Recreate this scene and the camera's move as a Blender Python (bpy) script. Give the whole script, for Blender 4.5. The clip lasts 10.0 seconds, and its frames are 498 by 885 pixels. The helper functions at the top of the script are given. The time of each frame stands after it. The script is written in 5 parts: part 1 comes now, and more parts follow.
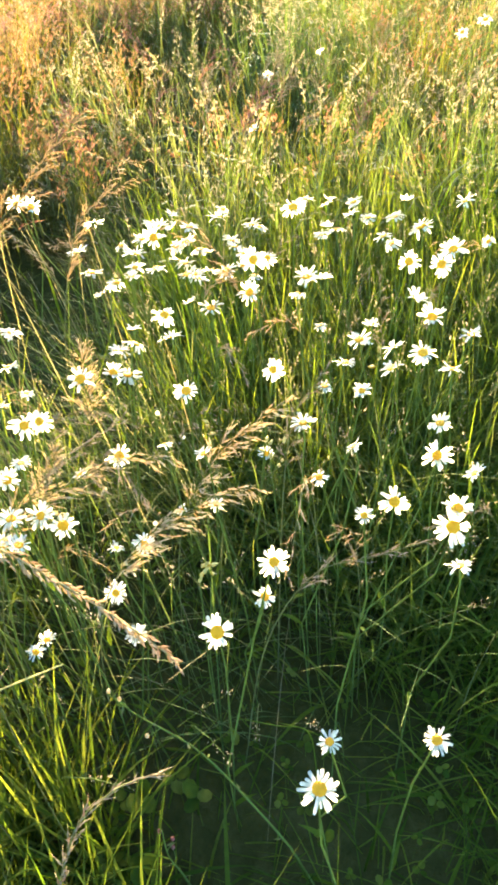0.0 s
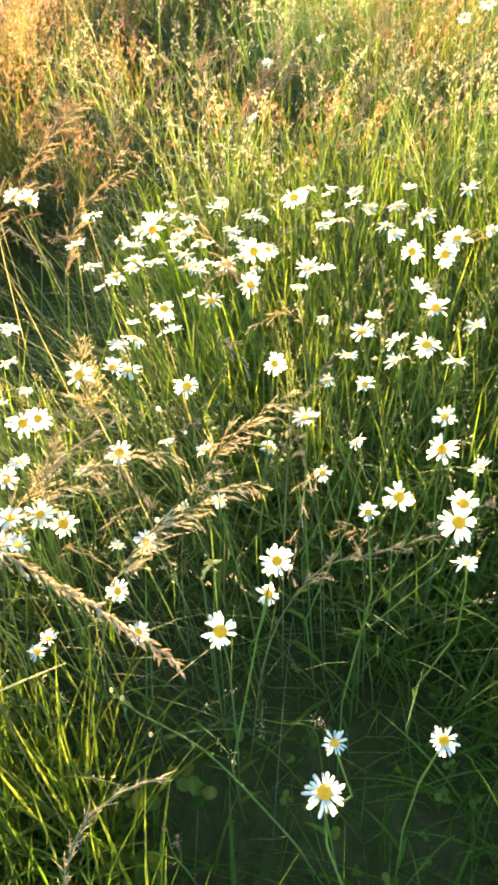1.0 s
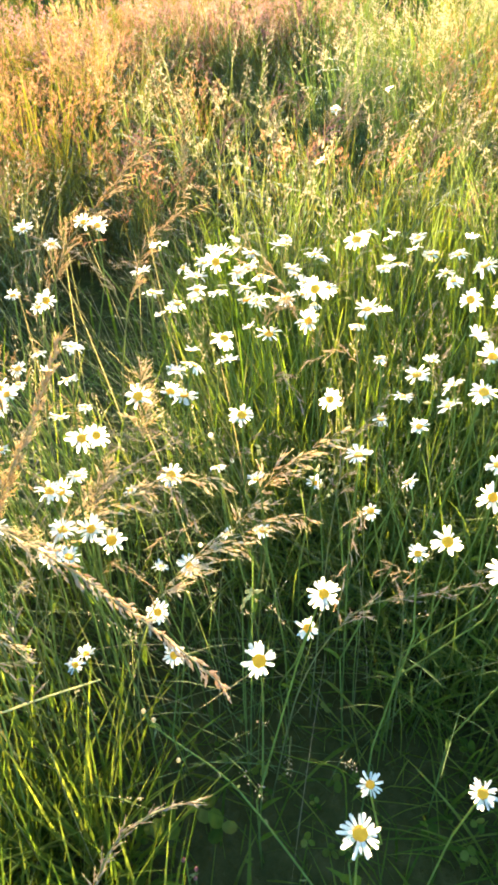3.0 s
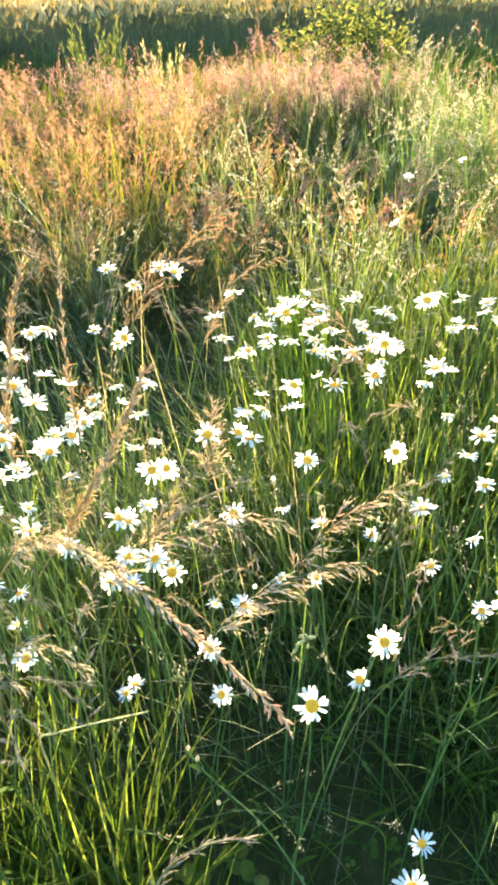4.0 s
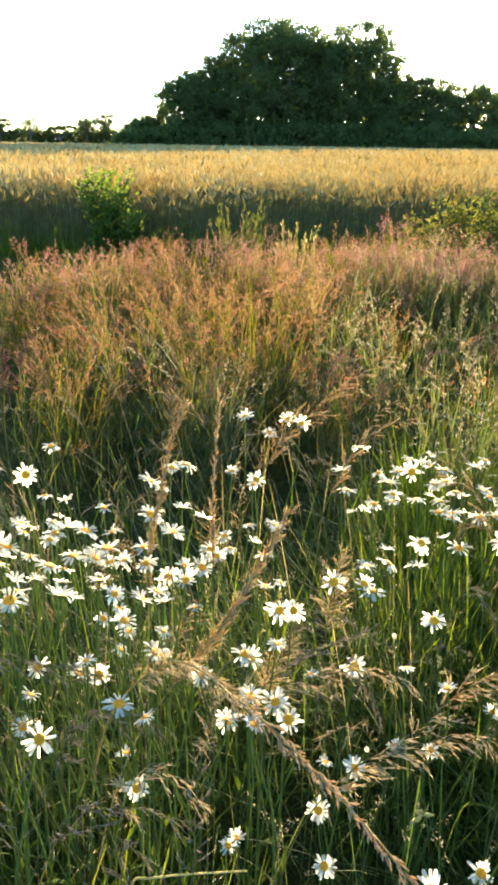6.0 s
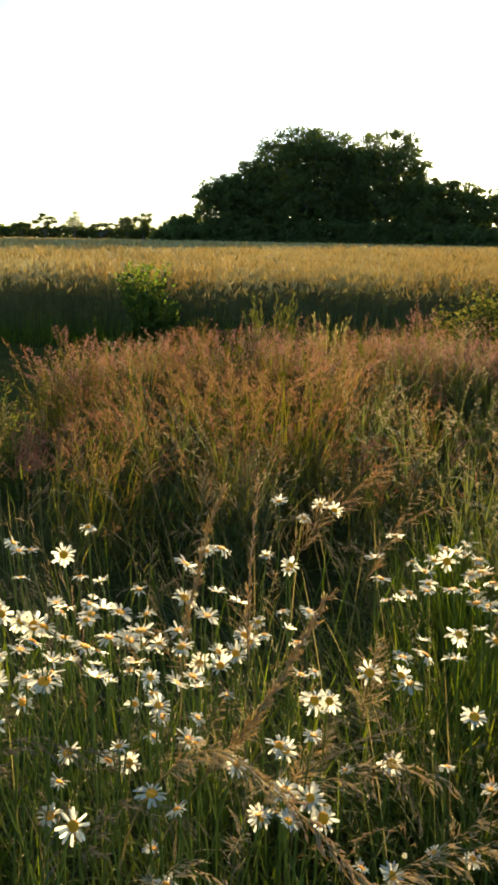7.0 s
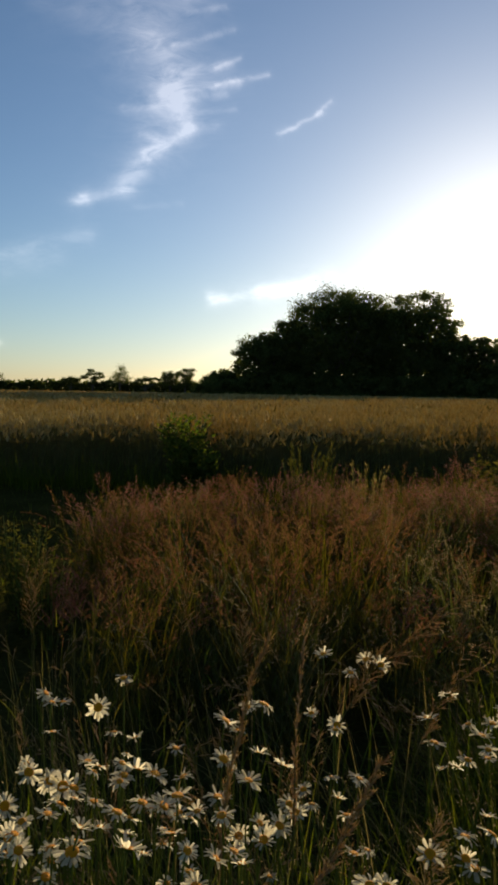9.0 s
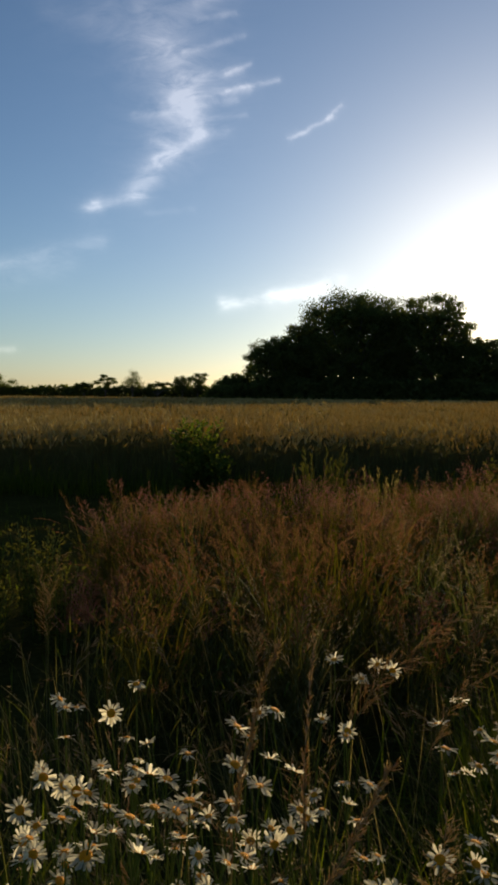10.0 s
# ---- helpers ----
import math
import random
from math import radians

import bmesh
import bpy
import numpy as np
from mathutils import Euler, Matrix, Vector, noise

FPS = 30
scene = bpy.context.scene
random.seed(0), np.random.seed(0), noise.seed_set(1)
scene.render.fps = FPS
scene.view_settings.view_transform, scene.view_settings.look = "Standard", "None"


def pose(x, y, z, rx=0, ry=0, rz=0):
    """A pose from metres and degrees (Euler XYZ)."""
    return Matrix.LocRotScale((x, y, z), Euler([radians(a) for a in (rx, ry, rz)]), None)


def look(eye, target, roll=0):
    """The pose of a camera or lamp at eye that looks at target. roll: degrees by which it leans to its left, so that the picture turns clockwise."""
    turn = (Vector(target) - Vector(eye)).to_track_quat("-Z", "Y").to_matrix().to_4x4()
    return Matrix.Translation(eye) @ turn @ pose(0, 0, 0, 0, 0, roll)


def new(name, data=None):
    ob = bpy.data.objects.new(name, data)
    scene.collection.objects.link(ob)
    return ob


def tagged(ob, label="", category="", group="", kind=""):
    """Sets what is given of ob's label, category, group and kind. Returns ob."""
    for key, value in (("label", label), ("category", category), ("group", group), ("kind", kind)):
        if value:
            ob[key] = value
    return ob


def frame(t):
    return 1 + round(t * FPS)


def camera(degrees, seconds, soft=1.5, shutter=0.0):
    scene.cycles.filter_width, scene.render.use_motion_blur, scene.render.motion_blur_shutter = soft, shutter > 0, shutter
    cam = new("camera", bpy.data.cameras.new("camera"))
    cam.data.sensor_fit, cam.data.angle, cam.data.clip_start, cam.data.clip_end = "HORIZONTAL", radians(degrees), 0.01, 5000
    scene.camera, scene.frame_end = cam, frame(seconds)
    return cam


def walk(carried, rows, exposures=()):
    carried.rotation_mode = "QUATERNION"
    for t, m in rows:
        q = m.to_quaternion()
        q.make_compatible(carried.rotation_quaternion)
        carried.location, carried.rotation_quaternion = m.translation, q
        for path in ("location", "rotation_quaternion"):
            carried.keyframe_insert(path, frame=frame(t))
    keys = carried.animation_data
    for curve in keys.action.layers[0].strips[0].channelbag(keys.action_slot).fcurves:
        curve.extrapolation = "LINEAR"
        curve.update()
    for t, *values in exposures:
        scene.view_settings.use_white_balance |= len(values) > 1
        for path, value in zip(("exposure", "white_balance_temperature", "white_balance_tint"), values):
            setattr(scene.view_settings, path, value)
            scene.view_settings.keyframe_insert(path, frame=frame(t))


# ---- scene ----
cam = camera(38.8, 10.0, 3.35)
PATH = [
    (0, (0.024, 0.053, 1.307), (0.487, 1.475, -0.021), -4.7),
    (0.5, (0.030, 0.059, 1.303), (0.48, 1.483, -0.032), -5.6),
    (1, (0.031, 0.066, 1.302), (0.478, 1.477, -0.045), -5.5),
    (1.5, (0.027, 0.072, 1.306), (0.478, 1.469, -0.054), -4.3),
    (2, (0.021, 0.067, 1.308), (0.47, 1.466, -0.048), -3.6),
    (3.5, (-0.013, 0.058, 1.305), (0.322, 1.624, 0.105), -2.4),
    (4, (-0.035, 0.048, 1.307), (0.253, 1.66, 0.166), -1.1),
    (4.5, (-0.054, 0.044, 1.306), (0.155, 1.719, 0.228), -0.5),
    (5, (-0.069, 0.033, 1.309), (0.081, 1.768, 0.322), 0.5),
    (5.5, (-0.083, 0.023, 1.314), (0.007, 1.82, 0.44), 0.5),
    (7, (-0.111, 0.002, 1.32), (-0.147, 1.927, 0.779), 1.1),
    (7.5, (-0.107, -0.018, 1.329), (-0.202, 1.938, 0.933), 0.5),
    (8, (-0.113, -0.01, 1.326), (-0.246, 1.965, 1.044), 0.7),
    (8.5, (-0.124, 0.001, 1.316), (-0.292, 1.987, 1.149), 0.0),
    (9, (-0.124, 0.009, 1.311), (-0.274, 2.004, 1.18), 1.0),
    (9.5, (-0.118, -0.006, 1.319), (-0.272, 1.982, 1.206), 0.6),
    (10, (-0.118, -0.004, 1.319), (-0.303, 1.984, 1.2), 0.6),
]
EXPOSURES = [(0, 4.62, 6100, 9), (2, 4.62, 6100, 9), (3.5, 4.62, 5550, 11), (4.5, 4.34, 5130, 11), (5.5, 3.86, 5250, 10), (7, 2.45, 6300, 9), (7.5, 1.57, 6350, 11), (8, 1.07, 6450, 12), (8.5, 0.62, 6550, 12), (9, 0.38, 6550, 12), (10, 0.25, 6550, 12)]
walk(cam, [(t, look(eye, target, roll)) for t, eye, target, roll in PATH], EXPOSURES)

# ---- light: a low evening sun ahead, clear sky with cirrus ----
SUN_AZ, SUN_EL = 16.7, 9.8  # degrees from +y towards +x, and above the horizon


class Nodes:
    """A short hand for node trees."""

    def __init__(self, tree):
        self.tree = tree
        tree.nodes.clear()

    def add(self, kind):
        return self.tree.nodes.new(kind)

    def link(self, a, b):
        self.tree.links.new(a, b)

    def math(self, op, a, b=None, c=None, clamp=False):
        node = self.add("ShaderNodeMath")
        node.operation, node.use_clamp = op, clamp
        for i, v in enumerate((a, b, c)):
            if v is None:
                continue
            if isinstance(v, (int, float)):
                node.inputs[i].default_value = v
            else:
                self.link(v, node.inputs[i])
        return node.outputs[0]

    def noise(self, vector, scale, detail=4, rough=0.55, distort=0.0):
        node = self.add("ShaderNodeTexNoise")
        node.inputs["Scale"].default_value = scale
        node.inputs["Detail"].default_value = detail
        node.inputs["Roughness"].default_value = rough
        node.inputs["Distortion"].default_value = distort
        if vector is not None:
            self.link(vector, node.inputs["Vector"])
        return node

    def ramp(self, value, stops):
        node = self.add("ShaderNodeValToRGB")
        ramp = node.color_ramp
        while len(ramp.elements) < len(stops):
            ramp.elements.new(0.5)
        for e, (p, c) in zip(ramp.elements, stops):
            e.position = p
            e.color = (*c, 1) if len(c) == 3 else c
        self.link(value, node.inputs[0])
        return node.outputs[0]

    def mix(self, fac, a, b, blend="MIX"):
        node = self.add("ShaderNodeMix")
        node.data_type, node.blend_type = "RGBA", blend
        for sock, v in ((node.inputs[0], fac), (node.inputs[6], a), (node.inputs[7], b)):
            if isinstance(v, (int, float)):
                sock.default_value = v
            elif isinstance(v, tuple):
                sock.default_value = (*v, 1)
            else:
                self.link(v, sock)
        return node.outputs[2]


world = bpy.data.worlds.new("evening_sky")
scene.world = world
world.use_nodes = True
n = Nodes(world.node_tree)
sky = n.add("ShaderNodeTexSky")
sky.sky_type, sky.sun_disc = "NISHITA", False
sky.sun_elevation, sky.sun_rotation = radians(SUN_EL), radians(SUN_AZ)
sky.altitude, sky.air_density, sky.dust_density, sky.ozone_density = 50, 1.0, 0.62, 3.4
# cirrus, in the plane that stands a unit ahead: u to the right, v up
where = n.add("ShaderNodeSeparateXYZ")
n.link(n.add("ShaderNodeTexCoord").outputs["Generated"], where.inputs[0])
ahead = n.math("MAXIMUM", where.outputs[1], 0.02)
u0, v0 = n.math("DIVIDE", where.outputs[0], ahead), n.math("DIVIDE", where.outputs[2], ahead)
uv = n.add("ShaderNodeCombineXYZ")
n.link(u0, uv.inputs[0]), n.link(v0, uv.inputs[1])
warp = n.add("ShaderNodeSeparateColor")
n.link(n.noise(uv.outputs[0], 21, 7, 0.66).outputs["Color"], warp.inputs[0])
u = n.math("MULTIPLY_ADD", n.math("SUBTRACT", warp.outputs[0], 0.5), 0.030, u0)
v = n.math("MULTIPLY_ADD", n.math("SUBTRACT", warp.outputs[1], 0.5), 0.011, v0)
STREAK = [  # the long streak: from, to, half width, thickness
    (-0.328, 0.273, -0.316, 0.276, 0.007, 0.7), (-0.32, 0.275, -0.25, 0.287, 0.007, 0.4), (-0.255, 0.288, -0.235, 0.31, 0.01, 0.4), (-0.255, 0.3, -0.215, 0.345, 0.014, 0.35),
    (-0.225, 0.335, -0.165, 0.372, 0.008, 0.62), (-0.235, 0.362, -0.205, 0.352, 0.006, 0.4), (-0.168, 0.372, -0.185, 0.415, 0.012, 0.6), (-0.21, 0.36, -0.2, 0.44, 0.028, 0.27),
    (-0.18, 0.4, -0.19, 0.47, 0.022, 0.33), (-0.205, 0.43, -0.215, 0.49, 0.026, 0.24), (-0.225, 0.49, -0.24, 0.55, 0.022, 0.28), (-0.245, 0.49, -0.3, 0.53, 0.03, 0.14),
    (-0.21, 0.52, -0.15, 0.56, 0.02, 0.22), (-0.3, 0.53, -0.38, 0.545, 0.02, 0.09),
]
BARBS = [  # its side wisps
    (-0.2, 0.422, -0.1, 0.43, 0.0075, 0.5), (-0.13, 0.428, -0.058, 0.44, 0.003, 0.5), (-0.2, 0.443, -0.115, 0.455, 0.007, 0.42), (-0.13, 0.451, -0.095, 0.463, 0.003, 0.42),
    (-0.17, 0.41, -0.115, 0.415, 0.005, 0.32), (-0.165, 0.39, -0.105, 0.394, 0.003, 0.36), (-0.17, 0.37, -0.13, 0.374, 0.006, 0.28), (-0.19, 0.48, -0.108, 0.501, 0.0042, 0.34),
    (-0.17, 0.525, -0.115, 0.532, 0.004, 0.3), (-0.17, 0.548, -0.09, 0.573, 0.007, 0.3), (-0.195, 0.4, -0.262, 0.398, 0.006, 0.22),
]
LOW_WISPS = [  # small clouds apart from it
    (-0.041, 0.361, 0.018, 0.389, 0.003, 0.8), (0.012, 0.388, 0.03, 0.403, 0.0028, 0.45), (-0.47, 0.19, -0.31, 0.223, 0.01, 0.3), (-0.45, 0.17, -0.36, 0.19, 0.016, 0.12),
    (-0.13, 0.136, 0.01, 0.156, 0.007, 1.0), (-0.06, 0.142, 0.03, 0.166, 0.01, 0.5), (-0.24, 0.264, -0.18, 0.268, 0.004, 0.1), (-0.5, 0.068, -0.44, 0.071, 0.004, 0.3),
]
total = None
for ua, va, ub, vb, half, thick in STREAK + BARBS + LOW_WISPS:
    du, dv = ub - ua, vb - va
    size = du * du + dv * dv
    pu, pv = n.math("SUBTRACT", u, ua), n.math("SUBTRACT", v, va)
    s = n.math("MULTIPLY_ADD", pu, du / size, n.math("MULTIPLY", pv, dv / size), clamp=True)
    eu, ev = n.math("MULTIPLY_ADD", s, -du, pu), n.math("MULTIPLY_ADD", s, -dv, pv)
    far2 = n.math("MULTIPLY_ADD", eu, eu, n.math("MULTIPLY", ev, ev))
    soft = n.math("DIVIDE", thick, n.math("ADD", 1.0, n.math("POWER", n.math("MULTIPLY", far2, 1 / half ** 2), 1.4)))
    total = soft if total is None else n.math("ADD", total, soft)
stretch = n.add("ShaderNodeMapping")
stretch.inputs["Scale"].default_value = (10, 24, 1)
stretch.inputs["Rotation"].default_value = (0, 0, radians(-14))
n.link(uv.outputs[0], stretch.inputs[0])
fibre = n.ramp(n.noise(stretch.outputs[0], 1.6, 6, 0.65, 0.6).outputs[0], [(0.32, (0.26, 0.26, 0.26)), (0.68, (1.15, 1.15, 1.15))])
veil = n.math("MULTIPLY", n.math("MULTIPLY", total, fibre, clamp=True), 0.75)
lit = n.mix(veil, sky.outputs[0], n.mix(1.0, sky.outputs[0], (4.9, 4.5, 4.1), "ADD"))
back = n.add("ShaderNodeBackground")
back.inputs["Strength"].default_value = 0.09
n.link(lit, back.inputs[0])
n.link(back.outputs[0], n.add("ShaderNodeOutputWorld").inputs[0])

sun = new("sun", bpy.data.lights.new("sun", "SUN"))
sun.data.energy, sun.data.angle, sun.data.color = 4.2, radians(0.6), (1.0, 0.81, 0.52)
to_sun = Vector((math.sin(radians(SUN_AZ)) * math.cos(radians(SUN_EL)), math.cos(radians(SUN_AZ)) * math.cos(radians(SUN_EL)), math.sin(radians(SUN_EL))))
sun.matrix_world = look(to_sun * 50, (0, 0, 0))


# ---- materials ----
def plant(name, stops, glow, rough=0.5, through_light=0.42, patch=None, patch_scale=1.2, gloss=0.06, streak=60.0):
    """Leaf, petal or straw: varies from blade to blade, in patches over the ground, and along its fibres; light passes through it.
    stops: colours from blade to blade; glow: colour multiplier of what passes through; patch: a second colour range that takes over in patches."""
    m = bpy.data.materials.new(name)
    m.use_nodes = True
    q = Nodes(m.node_tree)
    geo, tex = q.add("ShaderNodeNewGeometry"), q.add("ShaderNodeTexCoord")
    pick = geo.outputs["Random Per Island"]
    step = 1 / max(1, len(stops) - 1)
    colour = q.ramp(pick, [(i * step, c) for i, c in enumerate(stops)])
    if patch:
        step = 1 / max(1, len(patch) - 1)
        other = q.ramp(pick, [(i * step, c) for i, c in enumerate(patch)])
        area = q.noise(tex.outputs["Object"], patch_scale, 3, 0.6).outputs[0]
        fac = q.ramp(area, [(0.42, (0, 0, 0)), (0.6, (1, 1, 1))])
        colour = q.mix(fac, colour, other)
    grain = q.noise(tex.outputs["Object"], streak, 3, 0.6)
    tone = q.ramp(grain.outputs[0], [(0.25, (0.72, 0.72, 0.72)), (0.75, (1.15, 1.15, 1.15))])
    colour = q.mix(1.0, colour, tone, "MULTIPLY")
    base = q.add("ShaderNodeBsdfPrincipled")
    q.link(colour, base.inputs["Base Color"])
    base.inputs["Roughness"].default_value = rough
    base.inputs["Specular IOR Level"].default_value = gloss
    bump = q.add("ShaderNodeBump")
    bump.inputs["Strength"].default_value, bump.inputs["Distance"].default_value = 0.25, 0.002
    q.link(grain.outputs[0], bump.inputs["Height"])
    q.link(bump.outputs[0], base.inputs["Normal"])
    thin = q.add("ShaderNodeBsdfTranslucent")
    q.link(q.mix(1.0, colour, glow, "MULTIPLY"), thin.inputs[0])
    both = q.add("ShaderNodeMixShader")
    both.inputs[0].default_value = through_light
    q.link(base.outputs[0], both.inputs[1]), q.link(thin.outputs[0], both.inputs[2])
    q.link(both.outputs[0], q.add("ShaderNodeOutputMaterial").inputs[0])
    return m


def solid(name, stops, scale, rough=0.9, bump_depth=0.01, gloss=0.2):
    m = bpy.data.materials.new(name)
    m.use_nodes = True
    q = Nodes(m.node_tree)
    tex = q.add("ShaderNodeTexCoord")
    a = q.noise(tex.outputs["Object"], scale, 6, 0.65)
    b = q.noise(tex.outputs["Object"], scale * 0.08, 4, 0.6)
    value = q.math("MULTIPLY_ADD", a.outputs[0], 0.6, q.math("MULTIPLY", b.outputs[0], 0.4))
    step = 0.5 / max(1, len(stops) - 1)
    base = q.add("ShaderNodeBsdfPrincipled")
    q.link(q.ramp(value, [(0.25 + i * step, c) for i, c in enumerate(stops)]), base.inputs["Base Color"])
    base.inputs["Roughness"].default_value = rough
    base.inputs["Specular IOR Level"].default_value = gloss
    bump = q.add("ShaderNodeBump")
    bump.inputs["Distance"].default_value = bump_depth
    q.link(a.outputs[0], bump.inputs["Height"]), q.link(bump.outputs[0], base.inputs["Normal"])
    q.link(base.outputs[0], q.add("ShaderNodeOutputMaterial").inputs[0])
    return m


SOIL = solid("soil", [(0.021, 0.020, 0.005), (0.042, 0.038, 0.009), (0.082, 0.066, 0.019)], 28.0, 1.0, 0.02, 0.0)
GRASS = plant("grass_blade", [(0.029, 0.050, 0.004), (0.050, 0.079, 0.006), (0.072, 0.100, 0.008), (0.104, 0.120, 0.014)], (1.64, 1.58, 0.44),
              rough=0.7, gloss=0.06, through_light=0.55, patch=[(0.038, 0.058, 0.006), (0.078, 0.096, 0.011), (0.125, 0.124, 0.022)])
STRAW = plant("straw", [(0.22, 0.185, 0.07), (0.17, 0.165, 0.05), (0.30, 0.245, 0.105), (0.15, 0.12, 0.05)], (1.3, 1.15, 0.7), rough=0.8, gloss=0.04, through_light=0.5)
MEADOW_STEM = plant("tall_grass_stem", [(0.078, 0.080, 0.022), (0.115, 0.105, 0.038), (0.050, 0.064, 0.014), (0.16, 0.13, 0.06)], (1.3, 1.25, 0.6), rough=0.75, gloss=0.08,
                    through_light=0.42, patch=[(0.04, 0.068, 0.013), (0.08, 0.098, 0.024), (0.055, 0.078, 0.018)], patch_scale=0.9)
RUST_STEM = plant("rusty_grass_stem", [(0.082, 0.056, 0.010), (0.082, 0.080, 0.010), (0.050, 0.062, 0.008), (0.100, 0.072, 0.014)], (1.7, 1.5, 0.4), rough=0.75, gloss=0.1,
                  through_light=0.42, patch=[(0.045, 0.062, 0.012), (0.078, 0.082, 0.018), (0.08, 0.060, 0.02)], patch_scale=1.8)
RED_HEAD = plant("reddish_seed_head", [(0.188, 0.066, 0.026), (0.205, 0.094, 0.034), (0.202, 0.120, 0.042), (0.172, 0.060, 0.030), (0.238, 0.168, 0.095)],
                 (1.16, 1.0, 0.98), rough=0.85, through_light=0.5, patch=[(0.182, 0.106, 0.032), (0.204, 0.138, 0.050), (0.176, 0.072, 0.028)], patch_scale=2.4, gloss=0.03)
PINK_HEAD = plant("pinkish_seed_head", [(0.185, 0.084, 0.060), (0.23, 0.128, 0.092), (0.17, 0.066, 0.050), (0.26, 0.18, 0.13)], (1.16, 1.0, 0.92), rough=0.85, through_light=0.5, gloss=0.03)
PALE_HEAD = plant("pale_seed_head", [(0.22, 0.178, 0.102), (0.27, 0.222, 0.138), (0.16, 0.145, 0.076), (0.23, 0.166, 0.106)], (1.28, 1.15, 0.92), rough=0.85, through_light=0.58, gloss=0.05)
TAWNY_HEAD = plant("tawny_seed_head", [(0.31, 0.232, 0.110), (0.38, 0.30, 0.155), (0.265, 0.180, 0.080)], (1.3, 1.14, 0.70), rough=0.8, through_light=0.6, gloss=0.05)
HUSK = plant("brown_husk", [(0.35, 0.26, 0.13), (0.44, 0.35, 0.20), (0.31, 0.21, 0.10)], (1.3, 1.12, 0.75), gloss=0.06, rough=0.8, through_light=0.6)
PETAL = plant("white_petal", [(0.77, 0.73, 0.55), (0.83, 0.79, 0.62), (0.69, 0.645, 0.47)], (1.0, 0.94, 0.80), rough=0.8, gloss=0.04, through_light=0.72, streak=9)
DISC = solid("yellow_disc", [(0.56, 0.18, 0.002), (0.82, 0.31, 0.004), (1.0, 0.45, 0.012)], 13.0, 0.75, 0.003)
STEM = plant("daisy_stem", [(0.065, 0.10, 0.013), (0.095, 0.125, 0.022), (0.125, 0.125, 0.035)], (1.4, 1.4, 0.6), rough=0.8, gloss=0.04, through_light=0.4)
WHEAT = plant("ripening_wheat", [(0.37, 0.283, 0.105), (0.50, 0.40, 0.18), (0.43, 0.33, 0.13), (0.20, 0.185, 0.058)], (1.27, 1.17, 0.8),
              rough=0.75, through_light=0.58, patch=[(0.41, 0.35, 0.17), (0.48, 0.425, 0.24)], patch_scale=0.25, gloss=0.06)
WHEAT_STALK = plant("wheat_stalk", [(0.06, 0.08, 0.018), (0.10, 0.10, 0.03), (0.14, 0.115, 0.042)], (1.2, 1.2, 0.7), rough=0.8, through_light=0.35, gloss=0.1)
# darkened straw: shade of the field's near side put into the colour
SHADE_STRAW = solid("straw_mass_shade_tone", [(0.035, 0.031, 0.010), (0.06, 0.05, 0.017), (0.10, 0.078, 0.028)], 3.0, 1.0, 0.05, 0.0)
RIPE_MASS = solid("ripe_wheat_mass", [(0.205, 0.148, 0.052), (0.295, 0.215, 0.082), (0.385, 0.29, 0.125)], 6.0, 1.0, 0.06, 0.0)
BUSH_LEAF = plant("bush_leaf", [(0.04, 0.062, 0.013), (0.065, 0.092, 0.019), (0.10, 0.125, 0.03)], (1.7, 1.6, 0.5), rough=0.8, gloss=0.04, through_light=0.5)
WEED_LEAF = plant("yellowing_leaf", [(0.07, 0.105, 0.016), (0.11, 0.125, 0.02), (0.16, 0.135, 0.028), (0.06, 0.085, 0.012)], (1.5, 1.3, 0.5), rough=0.75, gloss=0.05, through_light=0.5)
WEED_STALK = plant("weed_stalk", [(0.055, 0.064, 0.012), (0.080, 0.082, 0.019), (0.115, 0.10, 0.030), (0.045, 0.06, 0.009)], (1.3, 1.2, 0.5), rough=0.9, gloss=0.02, through_light=0.4)
GREEN_STEM = plant("green_grass_stem", [(0.05, 0.075, 0.014), (0.08, 0.098, 0.022), (0.12, 0.115, 0.04), (0.04, 0.066, 0.011)], (1.4, 1.35, 0.6), rough=0.75, gloss=0.08, through_light=0.42)
CREAM_HEAD = plant("cream_seed_head", [(0.36, 0.30, 0.16), (0.46, 0.40, 0.235), (0.29, 0.225, 0.11)], (1.3, 1.12, 0.78), rough=0.85, through_light=0.62, gloss=0.03)
POD = plant("yellow_pod", [(0.36, 0.31, 0.08), (0.44, 0.38, 0.12), (0.30, 0.24, 0.07)], (1.2, 1.1, 0.7), through_light=0.4)
TREE_LEAF = plant("tree_leaf", [(0.05, 0.065, 0.02), (0.075, 0.095, 0.028), (0.10, 0.12, 0.038)], (1.8, 1.7, 1.0), rough=0.8, gloss=0.05, through_light=0.5)
BARK = solid("bark", [(0.05, 0.04, 0.03), (0.10, 0.08, 0.06), (0.16, 0.13, 0.10)], 12.0, 0.9, 0.03)


